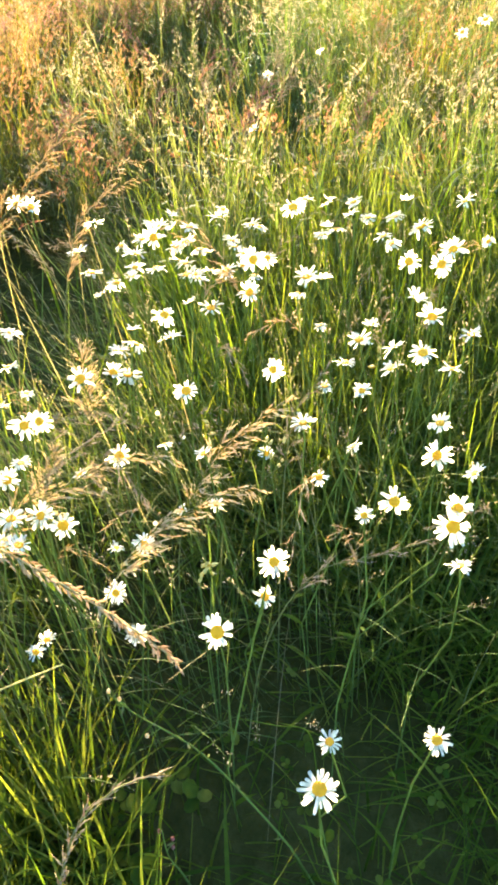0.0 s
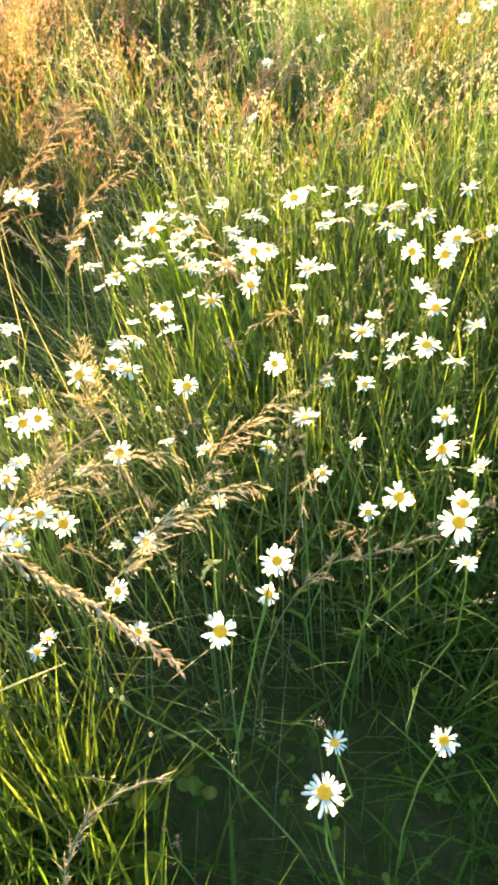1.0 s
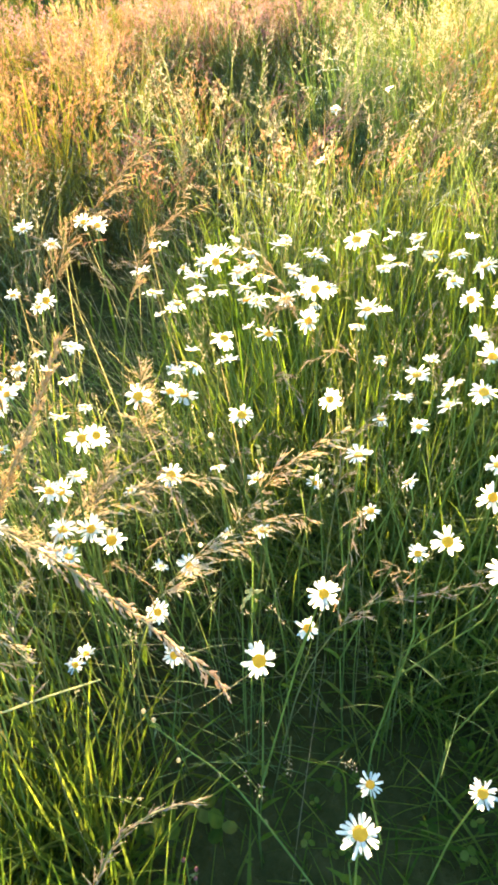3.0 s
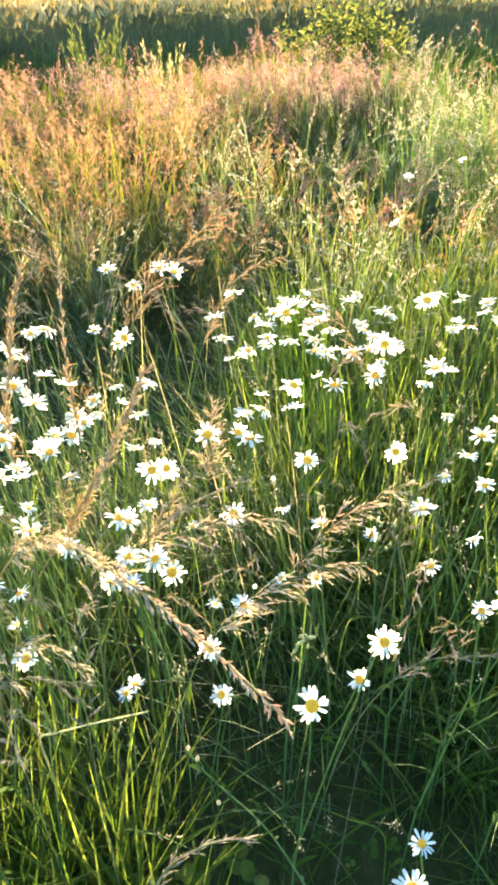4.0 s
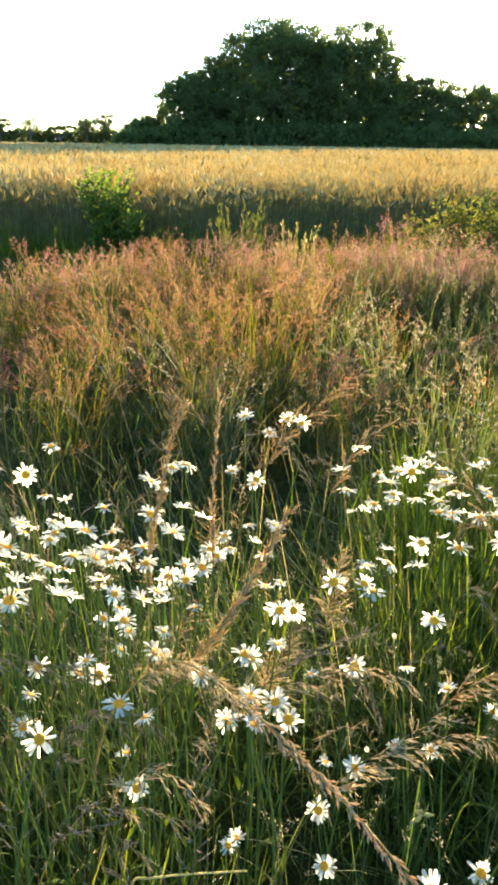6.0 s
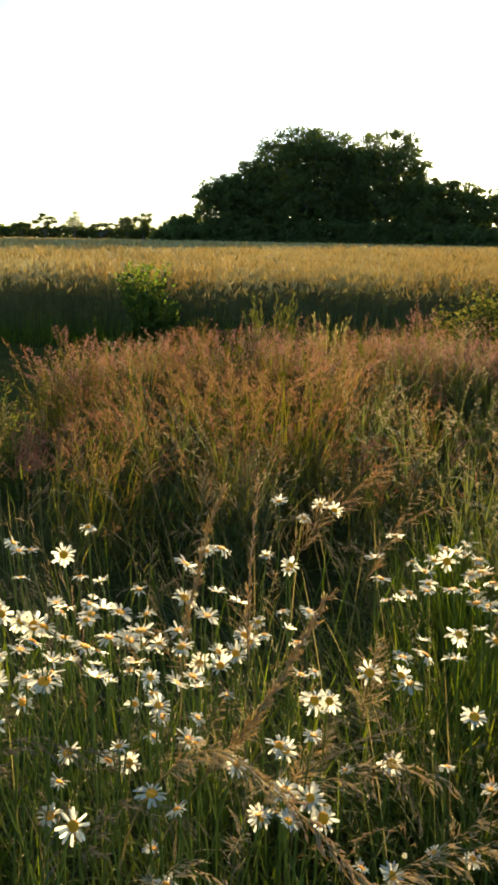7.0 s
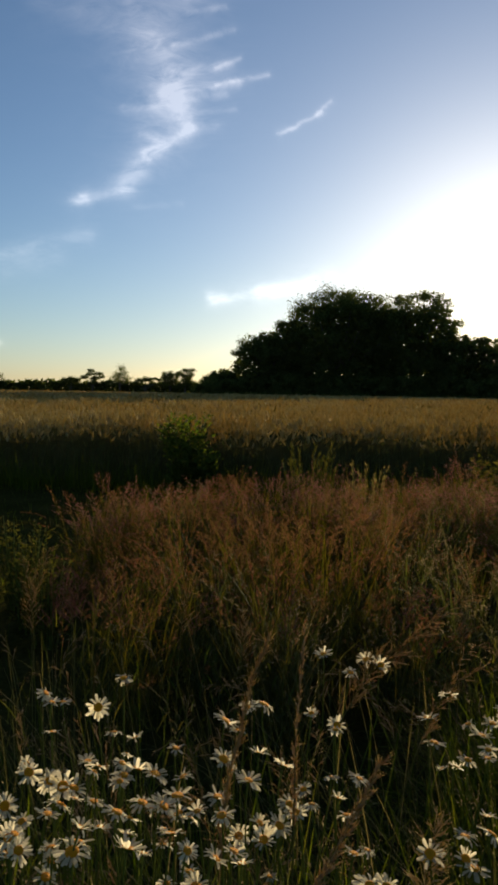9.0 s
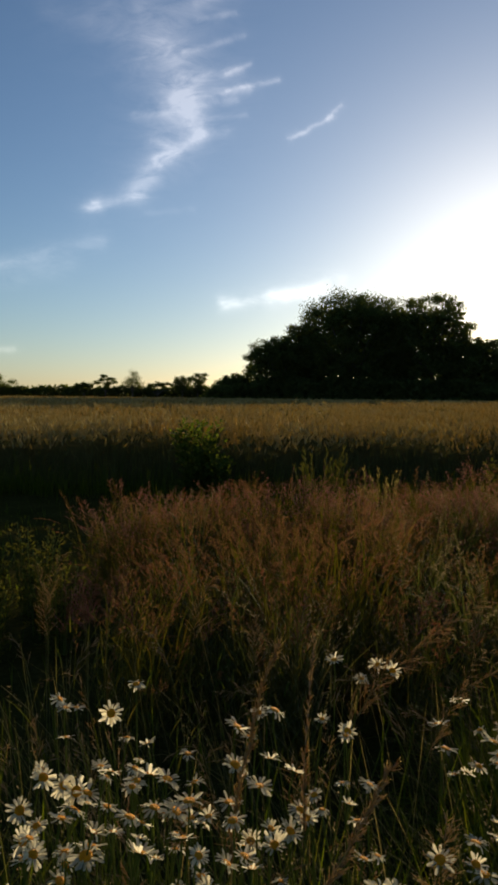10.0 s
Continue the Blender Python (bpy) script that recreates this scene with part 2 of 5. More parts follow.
# ---- mesh code ----
def mesh_of(name, verts, quads=None, tris=None, material=None, smooth=True):
    """A mesh from arrays of corners, four-cornered and three-cornered faces."""
    mesh = bpy.data.meshes.new(name)
    verts = np.asarray(verts, dtype=np.float32).reshape(-1, 3)
    quads = np.zeros((0, 4), np.int32) if quads is None else np.asarray(quads, np.int32).reshape(-1, 4)
    tris = np.zeros((0, 3), np.int32) if tris is None else np.asarray(tris, np.int32).reshape(-1, 3)
    mesh.vertices.add(len(verts))
    mesh.vertices.foreach_set("co", verts.ravel())
    loops = np.concatenate([quads.ravel(), tris.ravel()])
    mesh.loops.add(len(loops))
    mesh.loops.foreach_set("vertex_index", loops)
    count = len(quads) + len(tris)
    starts = np.concatenate([np.arange(len(quads)) * 4, len(quads) * 4 + np.arange(len(tris)) * 3])
    mesh.polygons.add(count)
    mesh.polygons.foreach_set("loop_start", starts.astype(np.int32))
    mesh.polygons.foreach_set("use_smooth", np.full(count, smooth))
    mesh.update(calc_edges=True)
    if material:
        mesh.materials.append(material)
    return mesh


def joined(name, pieces, material, smooth=True):
    """One mesh out of several (verts, quads, tris)."""
    vs, qs, ts, at = [], [], [], 0
    for v, q, t in pieces:
        v = np.asarray(v).reshape(-1, 3)
        vs.append(v)
        if q is not None and len(q):
            qs.append(np.asarray(q).reshape(-1, 4) + at)
        if t is not None and len(t):
            ts.append(np.asarray(t).reshape(-1, 3) + at)
        at += len(v)
    return mesh_of(name, np.concatenate(vs), np.concatenate(qs) if qs else None, np.concatenate(ts) if ts else None, material, smooth)


def part(name, mesh, parent, label="", m=None):
    ob = new(name, mesh)
    ob.parent = parent
    if m is not None:
        ob.matrix_basis = m
    return tagged(ob, label)


def thing(name, x, y, z, label, category, group="", kind=""):
    ob = new(name)
    ob.location = (x, y, z)
    ob.empty_display_size = 0.02
    return tagged(ob, label, category, group, kind)


def bend(base, az, lean, curl, length, s):
    """Points and tangents at the share s of stalks that lean by lean and bend over by curl (radians) on their way."""
    curl = np.where(np.abs(curl) < 1e-3, 1e-3, curl)
    t0, t1 = lean, lean + curl * s
    out = length * (np.cos(t0) - np.cos(t1)) / curl
    up = length * (np.sin(t1) - np.sin(t0)) / curl
    p = base + np.stack([out * np.cos(az), out * np.sin(az), up], -1)
    d = np.stack([np.sin(t1) * np.cos(az), np.sin(t1) * np.sin(az), np.cos(t1)], -1)
    return p, d


def blades(base, az, lean, curl, length, width, segs=4, twist=0.0, full=0.35):
    """Tapering ribbons with a keel. Returns corners, quads, tris."""
    n_ = len(base)
    side_az = az + np.pi / 2 + twist
    side = np.stack([np.cos(side_az), np.sin(side_az), np.zeros(n_)], -1)
    rows = []
    for i in range(segs):
        s = i / segs
        p, _ = bend(base, az, lean, curl, length, s)
        w = width * (1.0 if s < full else (1 - ((s - full) / (1 - full)) ** 1.6)) * (0.55 + 0.45 * min(1, s * 4 + 0.2))
        rows += [p - side * (w / 2)[:, None], p + side * (w / 2)[:, None]]
    rows.append(bend(base, az, lean, curl, length, 1.0)[0])
    verts = np.stack(rows, 1)
    k = 2 * segs + 1
    start = (np.arange(n_) * k)[:, None]
    quads = [start + np.array([2 * i, 2 * i + 1, 2 * i + 3, 2 * i + 2]) for i in range(segs - 1)]
    tris = start + np.array([2 * segs - 2, 2 * segs - 1, 2 * segs])
    return verts.reshape(-1, 3), np.concatenate(quads) if quads else None, tris


def unit(v):
    return v / np.maximum(np.linalg.norm(v, axis=-1, keepdims=True), 1e-9)


def spikelets(at, way, length, width, rng, solid_=False):
    """Small pointed seeds or leaflets: flat diamonds with a fold, or four-sided spindles."""
    n_ = len(at)
    way = unit(way)
    side = unit(np.cross(way, rng.normal(size=(n_, 3))))
    other = np.cross(way, side)
    l_, w_ = np.asarray(length)[:, None], np.asarray(width)[:, None]
    tip, mid = at + way * l_, at + way * l_ * 0.42
    if not solid_:
        fold = other * w_ * 0.3
        v = np.stack([at, mid + side * w_ / 2 + fold, tip, mid - side * w_ / 2 + fold], 1)
        start = (np.arange(n_) * 4)[:, None]
        return v.reshape(-1, 3), None, np.concatenate([start + np.array([0, 1, 2]), start + np.array([0, 2, 3])])
    v = np.stack([at, mid + side * w_ / 2, mid + other * w_ / 2, mid - side * w_ / 2, mid - other * w_ / 2, tip], 1)
    start = (np.arange(n_) * 6)[:, None]
    t = [start + np.array(f) for f in ([0, 2, 1], [0, 3, 2], [0, 4, 3], [0, 1, 4], [1, 2, 5], [2, 3, 5], [3, 4, 5], [4, 1, 5])]
    return v.reshape(-1, 3), None, np.concatenate(t)


def tube(points, radii, sides=6):
    """A tube along points, closed at its end."""
    points = np.asarray(points, float)
    d = np.gradient(points, axis=0)
    d = unit(d)
    ref = np.array([0.31, 0.95, 0.05])
    side = unit(np.cross(d, ref))
    other = np.cross(d, side)
    a = np.arange(sides) * 2 * np.pi / sides
    ring = points[:, None, :] + np.asarray(radii)[:, None, None] * (np.cos(a)[None, :, None] * side[:, None, :] + np.sin(a)[None, :, None] * other[:, None, :])
    v = ring.reshape(-1, 3)
    q = []
    for i in range(len(points) - 1):
        for j in range(sides):
            k = (j + 1) % sides
            q.append((i * sides + j, i * sides + k, (i + 1) * sides + k, (i + 1) * sides + j))
    v = np.concatenate([v, points[-1:]])
    last = (len(points) - 1) * sides
    t = [(last + j, last + (j + 1) % sides, len(v) - 1) for j in range(sides)]
    return v, np.array(q), np.array(t)


def rolling(x, y):
    """The unevenness of the meadow floor."""
    return 0.012 * np.sin(x * 5.1 + 1.3) * np.cos(y * 4.3) + 0.01 * np.sin(x * 11 + y * 7)


def rise(y):
    """The gentle swell of the wheat field away from the meadow."""
    t = np.clip((y - 15) / 125, 0, 1)
    return 0.5 * t * t * (3 - 2 * t)


# ---- the ground: one sheet to the horizon ----
line = np.concatenate([-np.geomspace(3000, 6, 40), np.linspace(-5.5, 10, 90), np.geomspace(11, 3000, 40)])
gx, gy = np.meshgrid(line, line, indexing="ij")
near = np.exp(-(gx ** 2 + gy ** 2) / 60.0)
gz = rolling(gx, gy) * near + rise(gy)
m_ = len(line)
idx = np.arange(m_ * m_).reshape(m_, m_)
ground = new("ground", mesh_of("ground", np.stack([gx, gy, gz], -1), np.stack([idx[:-1, :-1], idx[1:, :-1], idx[1:, 1:], idx[:-1, 1:]], -1), None, SOIL))
tagged(ground, "dark earth and thatch under a summer meadow", "ground", kind="structure")


# ---- the wheat field ----
def step(a, b, v):
    t = np.clip((v - a) / (b - a), 0, 1)
    return t * t * (3 - 2 * t)


def wheat_stand(x0, x1, y0, y1, density, rng, ear_scale=1.0, leaves=True):
    area = (x1 - x0) * (y1 - y0)
    n_ = int(area * density)
    x, y = rng.uniform(x0, x1, n_), rng.uniform(y0, y1, n_)
    base = np.stack([x, y, rise(y)], -1)
    height = rng.normal(0.81, 0.085, n_) + 0.04 * np.sin(x * 1.7 + y * 0.6)
    az = rng.uniform(0, 2 * np.pi, n_)
    lean, curl = rng.uniform(0.0, 0.15, n_), rng.uniform(0.05, 0.35, n_)
    stalk = blades(base, az, lean, curl, height, np.full(n_, 0.0032 * ear_scale), 2, rng.uniform(-1, 1, n_), full=0.9)
    p, d = bend(base, az, lean, curl, height * 0.985, 1.0)
    nod = d + np.stack([np.cos(az), np.sin(az), -0.2 + 0 * az], -1) * rng.uniform(0.0, 0.45, n_)[:, None]
    ears = spikelets(p, nod, rng.uniform(0.10, 0.16, n_) * (0.6 + 0.4 * ear_scale), rng.uniform(0.026, 0.046, n_) * ear_scale, rng, True)
    out = [stalk]
    if leaves:
        k = int(n_ * 0.9)
        pick = rng.integers(0, n_, k)
        lb, _ = bend(base[pick], az[pick], lean[pick], curl[pick], height[pick], rng.uniform(0.2, 0.7, k))
        out.append(blades(lb, rng.uniform(0, 2 * np.pi, k), rng.uniform(0.3, 0.8, k), rng.uniform(0.6, 1.8, k), rng.uniform(0.12, 0.24, k), np.full(k, 0.010), 3))
    return out, ears


rng = np.random.default_rng(11)
stalks, ears = [], []
for x0, x1, y0, y1, density, size, leafy in (
    (-6.5, 5.5, 9.9, 10.5, 280, 1.0, True), (-7.5, 6.5, 10.5, 14.0, 95, 1.05, True), (-11, 10, 14, 22, 42, 1.25, False),
    (-20, 18, 22, 45, 13, 2.4, False), (-52, 44, 45, 110, 1.5, 5.0, False), (-85, 65, 110, 158, 0.5, 7.5, False), (-150, -30, 158, 290, 0.2, 10.0, False),
):
    a, b = wheat_stand(x0, x1, y0, y1, density, rng, size, leafy)
    stalks += a
    ears.append(b)
wheat = new("wheat_field", joined("wheat_ears", ears, WHEAT, False))
tagged(wheat, "field of ripening golden wheat, its shaded near edge coloured dark", "wheat field", kind="stuff")
part("stalks", joined("wheat_stalks", stalks, WHEAT_STALK), wheat, "green-brown wheat stalks and leaves")
# the close mass of straw below the ears
cx = np.concatenate([np.linspace(-170, -8, 60), np.linspace(-7.8, 7, 120), np.linspace(7.5, 120, 50)])
cy = np.concatenate([np.linspace(10.25, 14, 40), np.linspace(14.3, 40, 60), np.geomspace(41, 330, 60)])
mx, my = np.meshgrid(cx, cy, indexing="ij")
mz = 0.58 + 0.05 * np.sin(mx * 1.7 + my * 0.6) + rng.uniform(-0.05, 0.05, mx.shape) + np.clip((my - 30) / 200, 0, 0.1)
mz[:, 0] = 0.02
mz += 0.14 * step(12.0, 24.0, my) + rise(my)
idx = np.arange(mx.size).reshape(mx.shape)
# near rows take the dark shade-toned straw, the rest the golden one
for name, rows in (("shade_toned_straw", slice(0, 42)), ("ripe_canopy", slice(41, None))):
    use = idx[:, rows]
    part(name, mesh_of(name, np.stack([mx, my, mz], -1), np.stack([use[:-1, :-1], use[1:, :-1], use[1:, 1:], use[:-1, 1:]], -1), None, SHADE_STRAW if rows.start == 0 else RIPE_MASS), wheat)


# ---- trees ----
def distant_tree(x, height, lobes, label, seed, leaves, leaf=0.34, airy=0.42):
    """A field tree: a trunk, a limb to each lobe of the crown (dx, height, half width, half height), leaves in small sprays over the lobes."""
    rng = np.random.default_rng(seed)
    root = thing("distant_tree", x, 300, 0, label, "tree", "trees along the horizon")
    girth = height * 0.035
    fork = np.array([0.2 * rng.normal(), 0, height * 0.34])
    wood = [tube([[0, 0, -0.1], fork * [0.5, 1, 0.5], fork, fork + [0.3 * rng.normal(), 0, height * 0.4]], [girth, girth * 0.8, girth * 0.6, girth * 0.12], 8)]
    centres, sizes = [], []
    for dx, up, wide, thick in lobes:
        wood.append(tube([fork, [dx * 0.55, 0, fork[2] * 0.45 + up * 0.5], [dx, 0, up]], [girth * 0.45, girth * 0.26, girth * 0.08], 5))
        # each lobe is a handful of sprays
        for _ in range(14):
            way = unit(rng.normal(size=(1, 3)))[0] * rng.uniform(0.35, 0.95)
            centres.append([dx + wide * way[0], 0.8 * wide * way[1], up + thick * way[2]])
            sizes.append(np.array([wide, wide, thick]) * rng.uniform(0.22, 0.42))
    part("trunk", joined("distant_tree_trunk", wood, BARK), root)
    weight = np.array([z.prod() ** (1 / 3) for z in sizes]) ** 2
    which = rng.choice(len(sizes), leaves, p=weight / weight.sum())
    way = rng.normal(size=(leaves, 3)) * airy
    at = np.array(centres)[which] + np.array(sizes)[which] * way * 1.5
    crown = spikelets(at, unit(way + 0.9 * rng.normal(size=(leaves, 3))), leaf * rng.uniform(0.6, 1.4, leaves), leaf * rng.uniform(0.5, 0.9, leaves), rng)
    part("crown", joined("distant_tree_crown", [crown], TREE_LEAF, False), root)
    return root


def grove_tree(name, x, y, height, half, label, seed, clumps, leaves, leaf=0.36, square=2.4, lacy=0.25):
    """A broad crown that reaches to the ground: clumps of leaves over a lumpy dome, looser near the rim, on limbs from a short trunk."""
    rng = np.random.default_rng(seed)
    root = thing(name, x, y, 0, label, "tree", "grove across the field")
    girth = height * 0.03
    a, h = rng.uniform(0, 2 * np.pi, clumps), rng.random(clumps) ** 0.75
    bulge = 1 + 0.07 * np.sin(3 * a + seed) * np.sin(5 * h + seed) + 0.06 * np.sin(7 * a + 2 * seed + 6 * h)
    deep = np.where(rng.random(clumps) < 0.55, rng.uniform(0.86, 1.0, clumps), rng.uniform(0.2, 0.9, clumps))
    wide = (1 - h ** square) ** (1 / square) * deep * bulge
    at = np.stack([half * wide * np.cos(a), half * 0.8 * wide * np.sin(a), height * (0.03 + 0.93 * h * (0.93 + 0.07 * bulge))], -1)
    size = half * rng.uniform(0.075, 0.15, clumps)
    trunk = np.array([[0, 0, -0.1], [0.02 * half, 0, height * 0.2], [0.05 * half, 0, height * 0.45], [0, 0, height * 0.8]])
    wood = [tube(trunk, [girth, girth * 0.8, girth * 0.5, girth * 0.1], 8)]
    for c in at[::5]:
        k = trunk[1] * 0.6 + trunk[2] * 0.4 * (c[2] > height * 0.3)
        wood.append(tube([k, k * 0.45 + c * 0.55 + [0, 0, -0.03 * height], c], [girth * 0.35, girth * 0.2, girth * 0.05], 5))
    part("trunk", joined(name + "_trunk", wood, BARK), root)
    which = rng.integers(0, clumps, leaves)
    spray = rng.normal(size=(leaves, 3)) * [1.0, 1.0, 0.75]
    spot = at[which] + spray * (size[which] * 0.5)[:, None]
    spot[:, 2] = np.clip(spot[:, 2], 0.02 * height, None)
    rim = spikelets(spot, unit(spray + 1.2 * rng.normal(size=(leaves, 3))), leaf * rng.uniform(0.6, 1.5, leaves), leaf * rng.uniform(0.5, 0.95, leaves), rng)
    # the close, dark inside of the crown
    k = leaves // 3
    low, turn = rng.random(k) ** 1.15 * (1 - 0.5 * lacy), rng.uniform(0, 2 * np.pi, k)
    ring = np.sqrt(rng.random(k)) * (0.92 - 0.35 * lacy * low) * (1 - low ** square) ** (1 / square)
    body = np.stack([half * ring * np.cos(turn), half * 0.7 * ring * np.sin(turn), height * (0.01 + 0.95 * low)], -1)
    mass = spikelets(body, rng.normal(size=(k, 3)), leaf * rng.uniform(1.6, 3.4, k), leaf * rng.uniform(1.2, 2.4, k), rng)
    crown = (np.concatenate([rim[0], mass[0]]), None, np.concatenate([rim[2], mass[2] + len(rim[0])]))
    part("crown", joined(name + "_crown", [crown], TREE_LEAF, False), root)
    return root


GROVE = [  # x, depth, height, half width, clumps, leaves, squareness
    (7.6, 166, 27.0, 13.8, 250, 34000, 3.1), (25.8, 165, 25.8, 10.6, 180, 25000, 3.6), (17.0, 169, 26.2, 10.5, 150, 16000, 3.2),
    (-3.2, 168, 19.6, 9.0, 100, 12000, 2.2), (-9.4, 163, 16.0, 8.6, 110, 14000, 2.5), (-18.2, 164, 7.4, 6.4, 60, 7000, 2.2),
    (33.0, 163, 17.0, 7.0, 70, 9000, 2.4), (41.5, 166, 15.8, 8.4, 90, 13000, 2.5), (52.0, 168, 15.2, 9.0, 80, 10000, 2.5), (63.0, 170, 14.2, 9.0, 60, 6000, 2.3),
]
for i, (x, depth, height, half, clumps, many, square) in enumerate(GROVE):
    size = "tall dark broad-crowned tree" if height > 20 else "dark round-crowned tree" if height > 10 else "low dark bushy tree"
    grove_tree("broadleaf_tree", x, depth, height, half, size + " in a grove beyond the wheat", 40 + i, clumps, many, square=square)
for i, (x, height, half) in enumerate([(-20, 4.2, 5), (-12, 5.4, 6), (-4, 5.8, 6.5), (5, 6.0, 7), (14, 6.0, 7), (23, 6.0, 7), (32, 6.0, 7), (41, 5.5, 7), (51, 5.2, 8)]):
    grove_tree("undergrowth_shrub", x, 158.5, height, half, "dark shrub filling the foot of the grove", 60 + i, 40, 5000, 0.42, 3.0, 0.0)
distant_tree(-139, 12.2, [(-3.5, 8.8, 3.4, 2.8), (0.2, 9.6, 2.6, 2.4), (2.8, 7.0, 2.4, 1.8), (6.6, 8.2, 2.0, 1.3), (-1.0, 5.5, 4.5, 2.4), (-8.0, 7.5, 3.5, 2.5)], "broad dark tree with spreading limbs on the far field boundary", 80, 6500)
distant_tree(-100.5, 8.6, [(-2.2, 6.6, 2.0, 1.4), (0.4, 7.2, 2.2, 1.3), (2.6, 6.6, 1.8, 1.2)], "low rounded dark tree above the far hedge", 81, 4200)
distant_tree(-91, 12.0, [(-0.8, 11.0, 1.9, 0.8), (-3.4, 8.3, 2.0, 0.75), (-1.6, 9.3, 1.6, 0.8), (2.2, 9.9, 2.2, 0.7), (4.0, 8.6, 1.4, 0.8), (0.8, 8.0, 2.2, 1.0), (0.4, 6.2, 1.6, 0.9)], "flat-topped dark tree with layered boughs on the horizon", 82, 5600)
distant_tree(-78.6, 13.4, [(0.3, 12.2, 2.2, 1.2), (-1.2, 10.2, 2.0, 1.2), (1.7, 10.2, 2.0, 1.3), (-2.6, 8.0, 2.2, 1.5), (0.2, 8.2, 2.4, 1.6), (2.6, 7.6, 2.0, 1.4), (-1.0, 6.2, 3.6, 1.3)], "tall airy pale-crowned tree on the horizon", 83, 3200, 0.36, 0.6)
distant_tree(-67.5, 9.2, [(-2.6, 6.8, 1.8, 1.4), (0.0, 7.9, 2.2, 1.1), (2.0, 7.4, 1.4, 1.1), (4.0, 8.0, 1.3, 0.6), (5.6, 7.6, 1.2, 0.7), (-4.2, 6.0, 1.6, 1.0)], "low spreading dark tree above the far hedge", 84, 5000)
distant_tree(-57.2, 11.7, [(-2.2, 8.4, 1.8, 2.2), (0.0, 10.0, 2.4, 1.6), (2.2, 8.8, 2.0, 2.2), (0.0, 6.6, 3.8, 2.2)], "dense round-crowned dark tree on the far field boundary", 85, 7000)
distant_tree(-50.2, 12.7, [(-2.2, 10.4, 1.8, 1.3), (0.6, 11.6, 2.2, 0.9), (3.2, 11.9, 1.5, 0.7), (1.8, 10.0, 1.9, 1.0), (0.2, 8.4, 3.0, 2.0), (0.0, 6.0, 2.8, 2.0)], "dark tree with a level overhanging top on the far field boundary", 86, 7000)
rng = np.random.default_rng(5)
k = 16000
hx = rng.uniform(-175, -34, k)
top = 5.9 + 0.4 * np.sin(hx * 0.21) + 0.35 * np.sin(hx * 0.67 + 1) + 0.3 * np.sin(hx * 1.7) + rng.exponential(0.28, k) - 1.4 * step(-45.5, -43, hx)
hedge_at = np.stack([hx, 304 + rng.normal(0, 1.0, k), rng.uniform(0, 1, k) * top], -1)
hedge = new("distant_hedge", joined("distant_hedge", [spikelets(hedge_at, rng.normal(size=(k, 3)) + [0, 0, 0.4], rng.uniform(0.7, 1.6, k), rng.uniform(0.7, 1.3, k), rng)], TREE_LEAF, False))
tagged(hedge, "long dark hedge along the far field boundary", "hedge", kind="stuff")


# ---- the bush at the field's edge and tall weeds ----
def bush(name, x, y, height, half, label, seed, stems=26, per=60, leaf=0.055, material=None, upright=False, category="bush", leaf_width=0.6):
    rng = np.random.default_rng(seed)
    root = thing(name, x, y, 0, label, category)
    az = rng.uniform(0, 2 * np.pi, stems)
    lean = rng.uniform(0.0, 0.10 if upright else 0.24, stems)
    length = height * rng.uniform(0.65, 1.0, stems) / np.cos(lean * 0.8)
    spread = half * (0.6 if upright else 0.3) * np.sqrt(rng.random(stems))
    base = np.stack([spread * np.cos(az), spread * np.sin(az), np.zeros(stems)], -1)
    curl = rng.uniform(0.0, 0.25, stems)
    for i in range(stems):
        pts = [bend(base[i:i + 1], az[i:i + 1], lean[i:i + 1], curl[i:i + 1], length[i:i + 1], s)[0][0] for s in (0, 0.35, 0.7, 1.0)]
        part("stem", mesh_of(name + "_stem", *tube(pts, [0.006, 0.005, 0.0035, 0.0015], 5), STEM), root)
    pick = rng.integers(0, stems, stems * per)
    s = rng.uniform(0.12, 1.0, len(pick))
    p, d = bend(base[pick], az[pick], lean[pick], curl[pick], length[pick], s)
    out = rng.uniform(0, 2 * np.pi, len(pick))
    side = np.stack([np.cos(out), np.sin(out), rng.uniform(-0.3, 0.6, len(pick))], -1) * (0.4 if upright else 1.0)
    p = p + side * (0 if upright else half * 0.25) * rng.random(len(pick))[:, None]
    size = leaf * rng.uniform(0.6, 1.3, len(pick))
    part("leaves", joined(name + "_leaves", [spikelets(p, side + d * (1.0 if upright else 0.55), size, size * leaf_width, rng)], material or BUSH_LEAF, False), root)["kind"] = "stuff"
    return root


bush("bramble_bush", -1.68, 9.35, 1.12, 0.36, "leafy olive-green bush at the edge of the wheat", 3, 22, 48, 0.075)
bush("bramble_bush", -1.45, 9.3, 0.66, 0.28, "low leafy green bush beside the wheat", 4, 14, 50, 0.065)
for i, (x, y, tall_, half) in enumerate([(1.78, 6.6, 0.92, 0.34), (2.12, 6.5, 1.06, 0.36), (2.42, 6.7, 0.84, 0.32)]):
    bush("bramble_bush", x, y, tall_, half, "rounded olive-green bush at the end of the tall grass", 5 + 20 * i, 20, 80, 0.05, WEED_STALK)
bush("tall_weed", -0.06, 6.0, 0.92, 0.20, "upright straw-green weed with narrow leaves above the red grass", 6, 26, 75, 0.05, WEED_STALK, True, "weed", 0.16)
bush("tall_weed", 0.40, 5.8, 0.80, 0.20, "upright straw-coloured weed with narrow leaves", 7, 20, 70, 0.04, STRAW, True, "weed", 0.18)
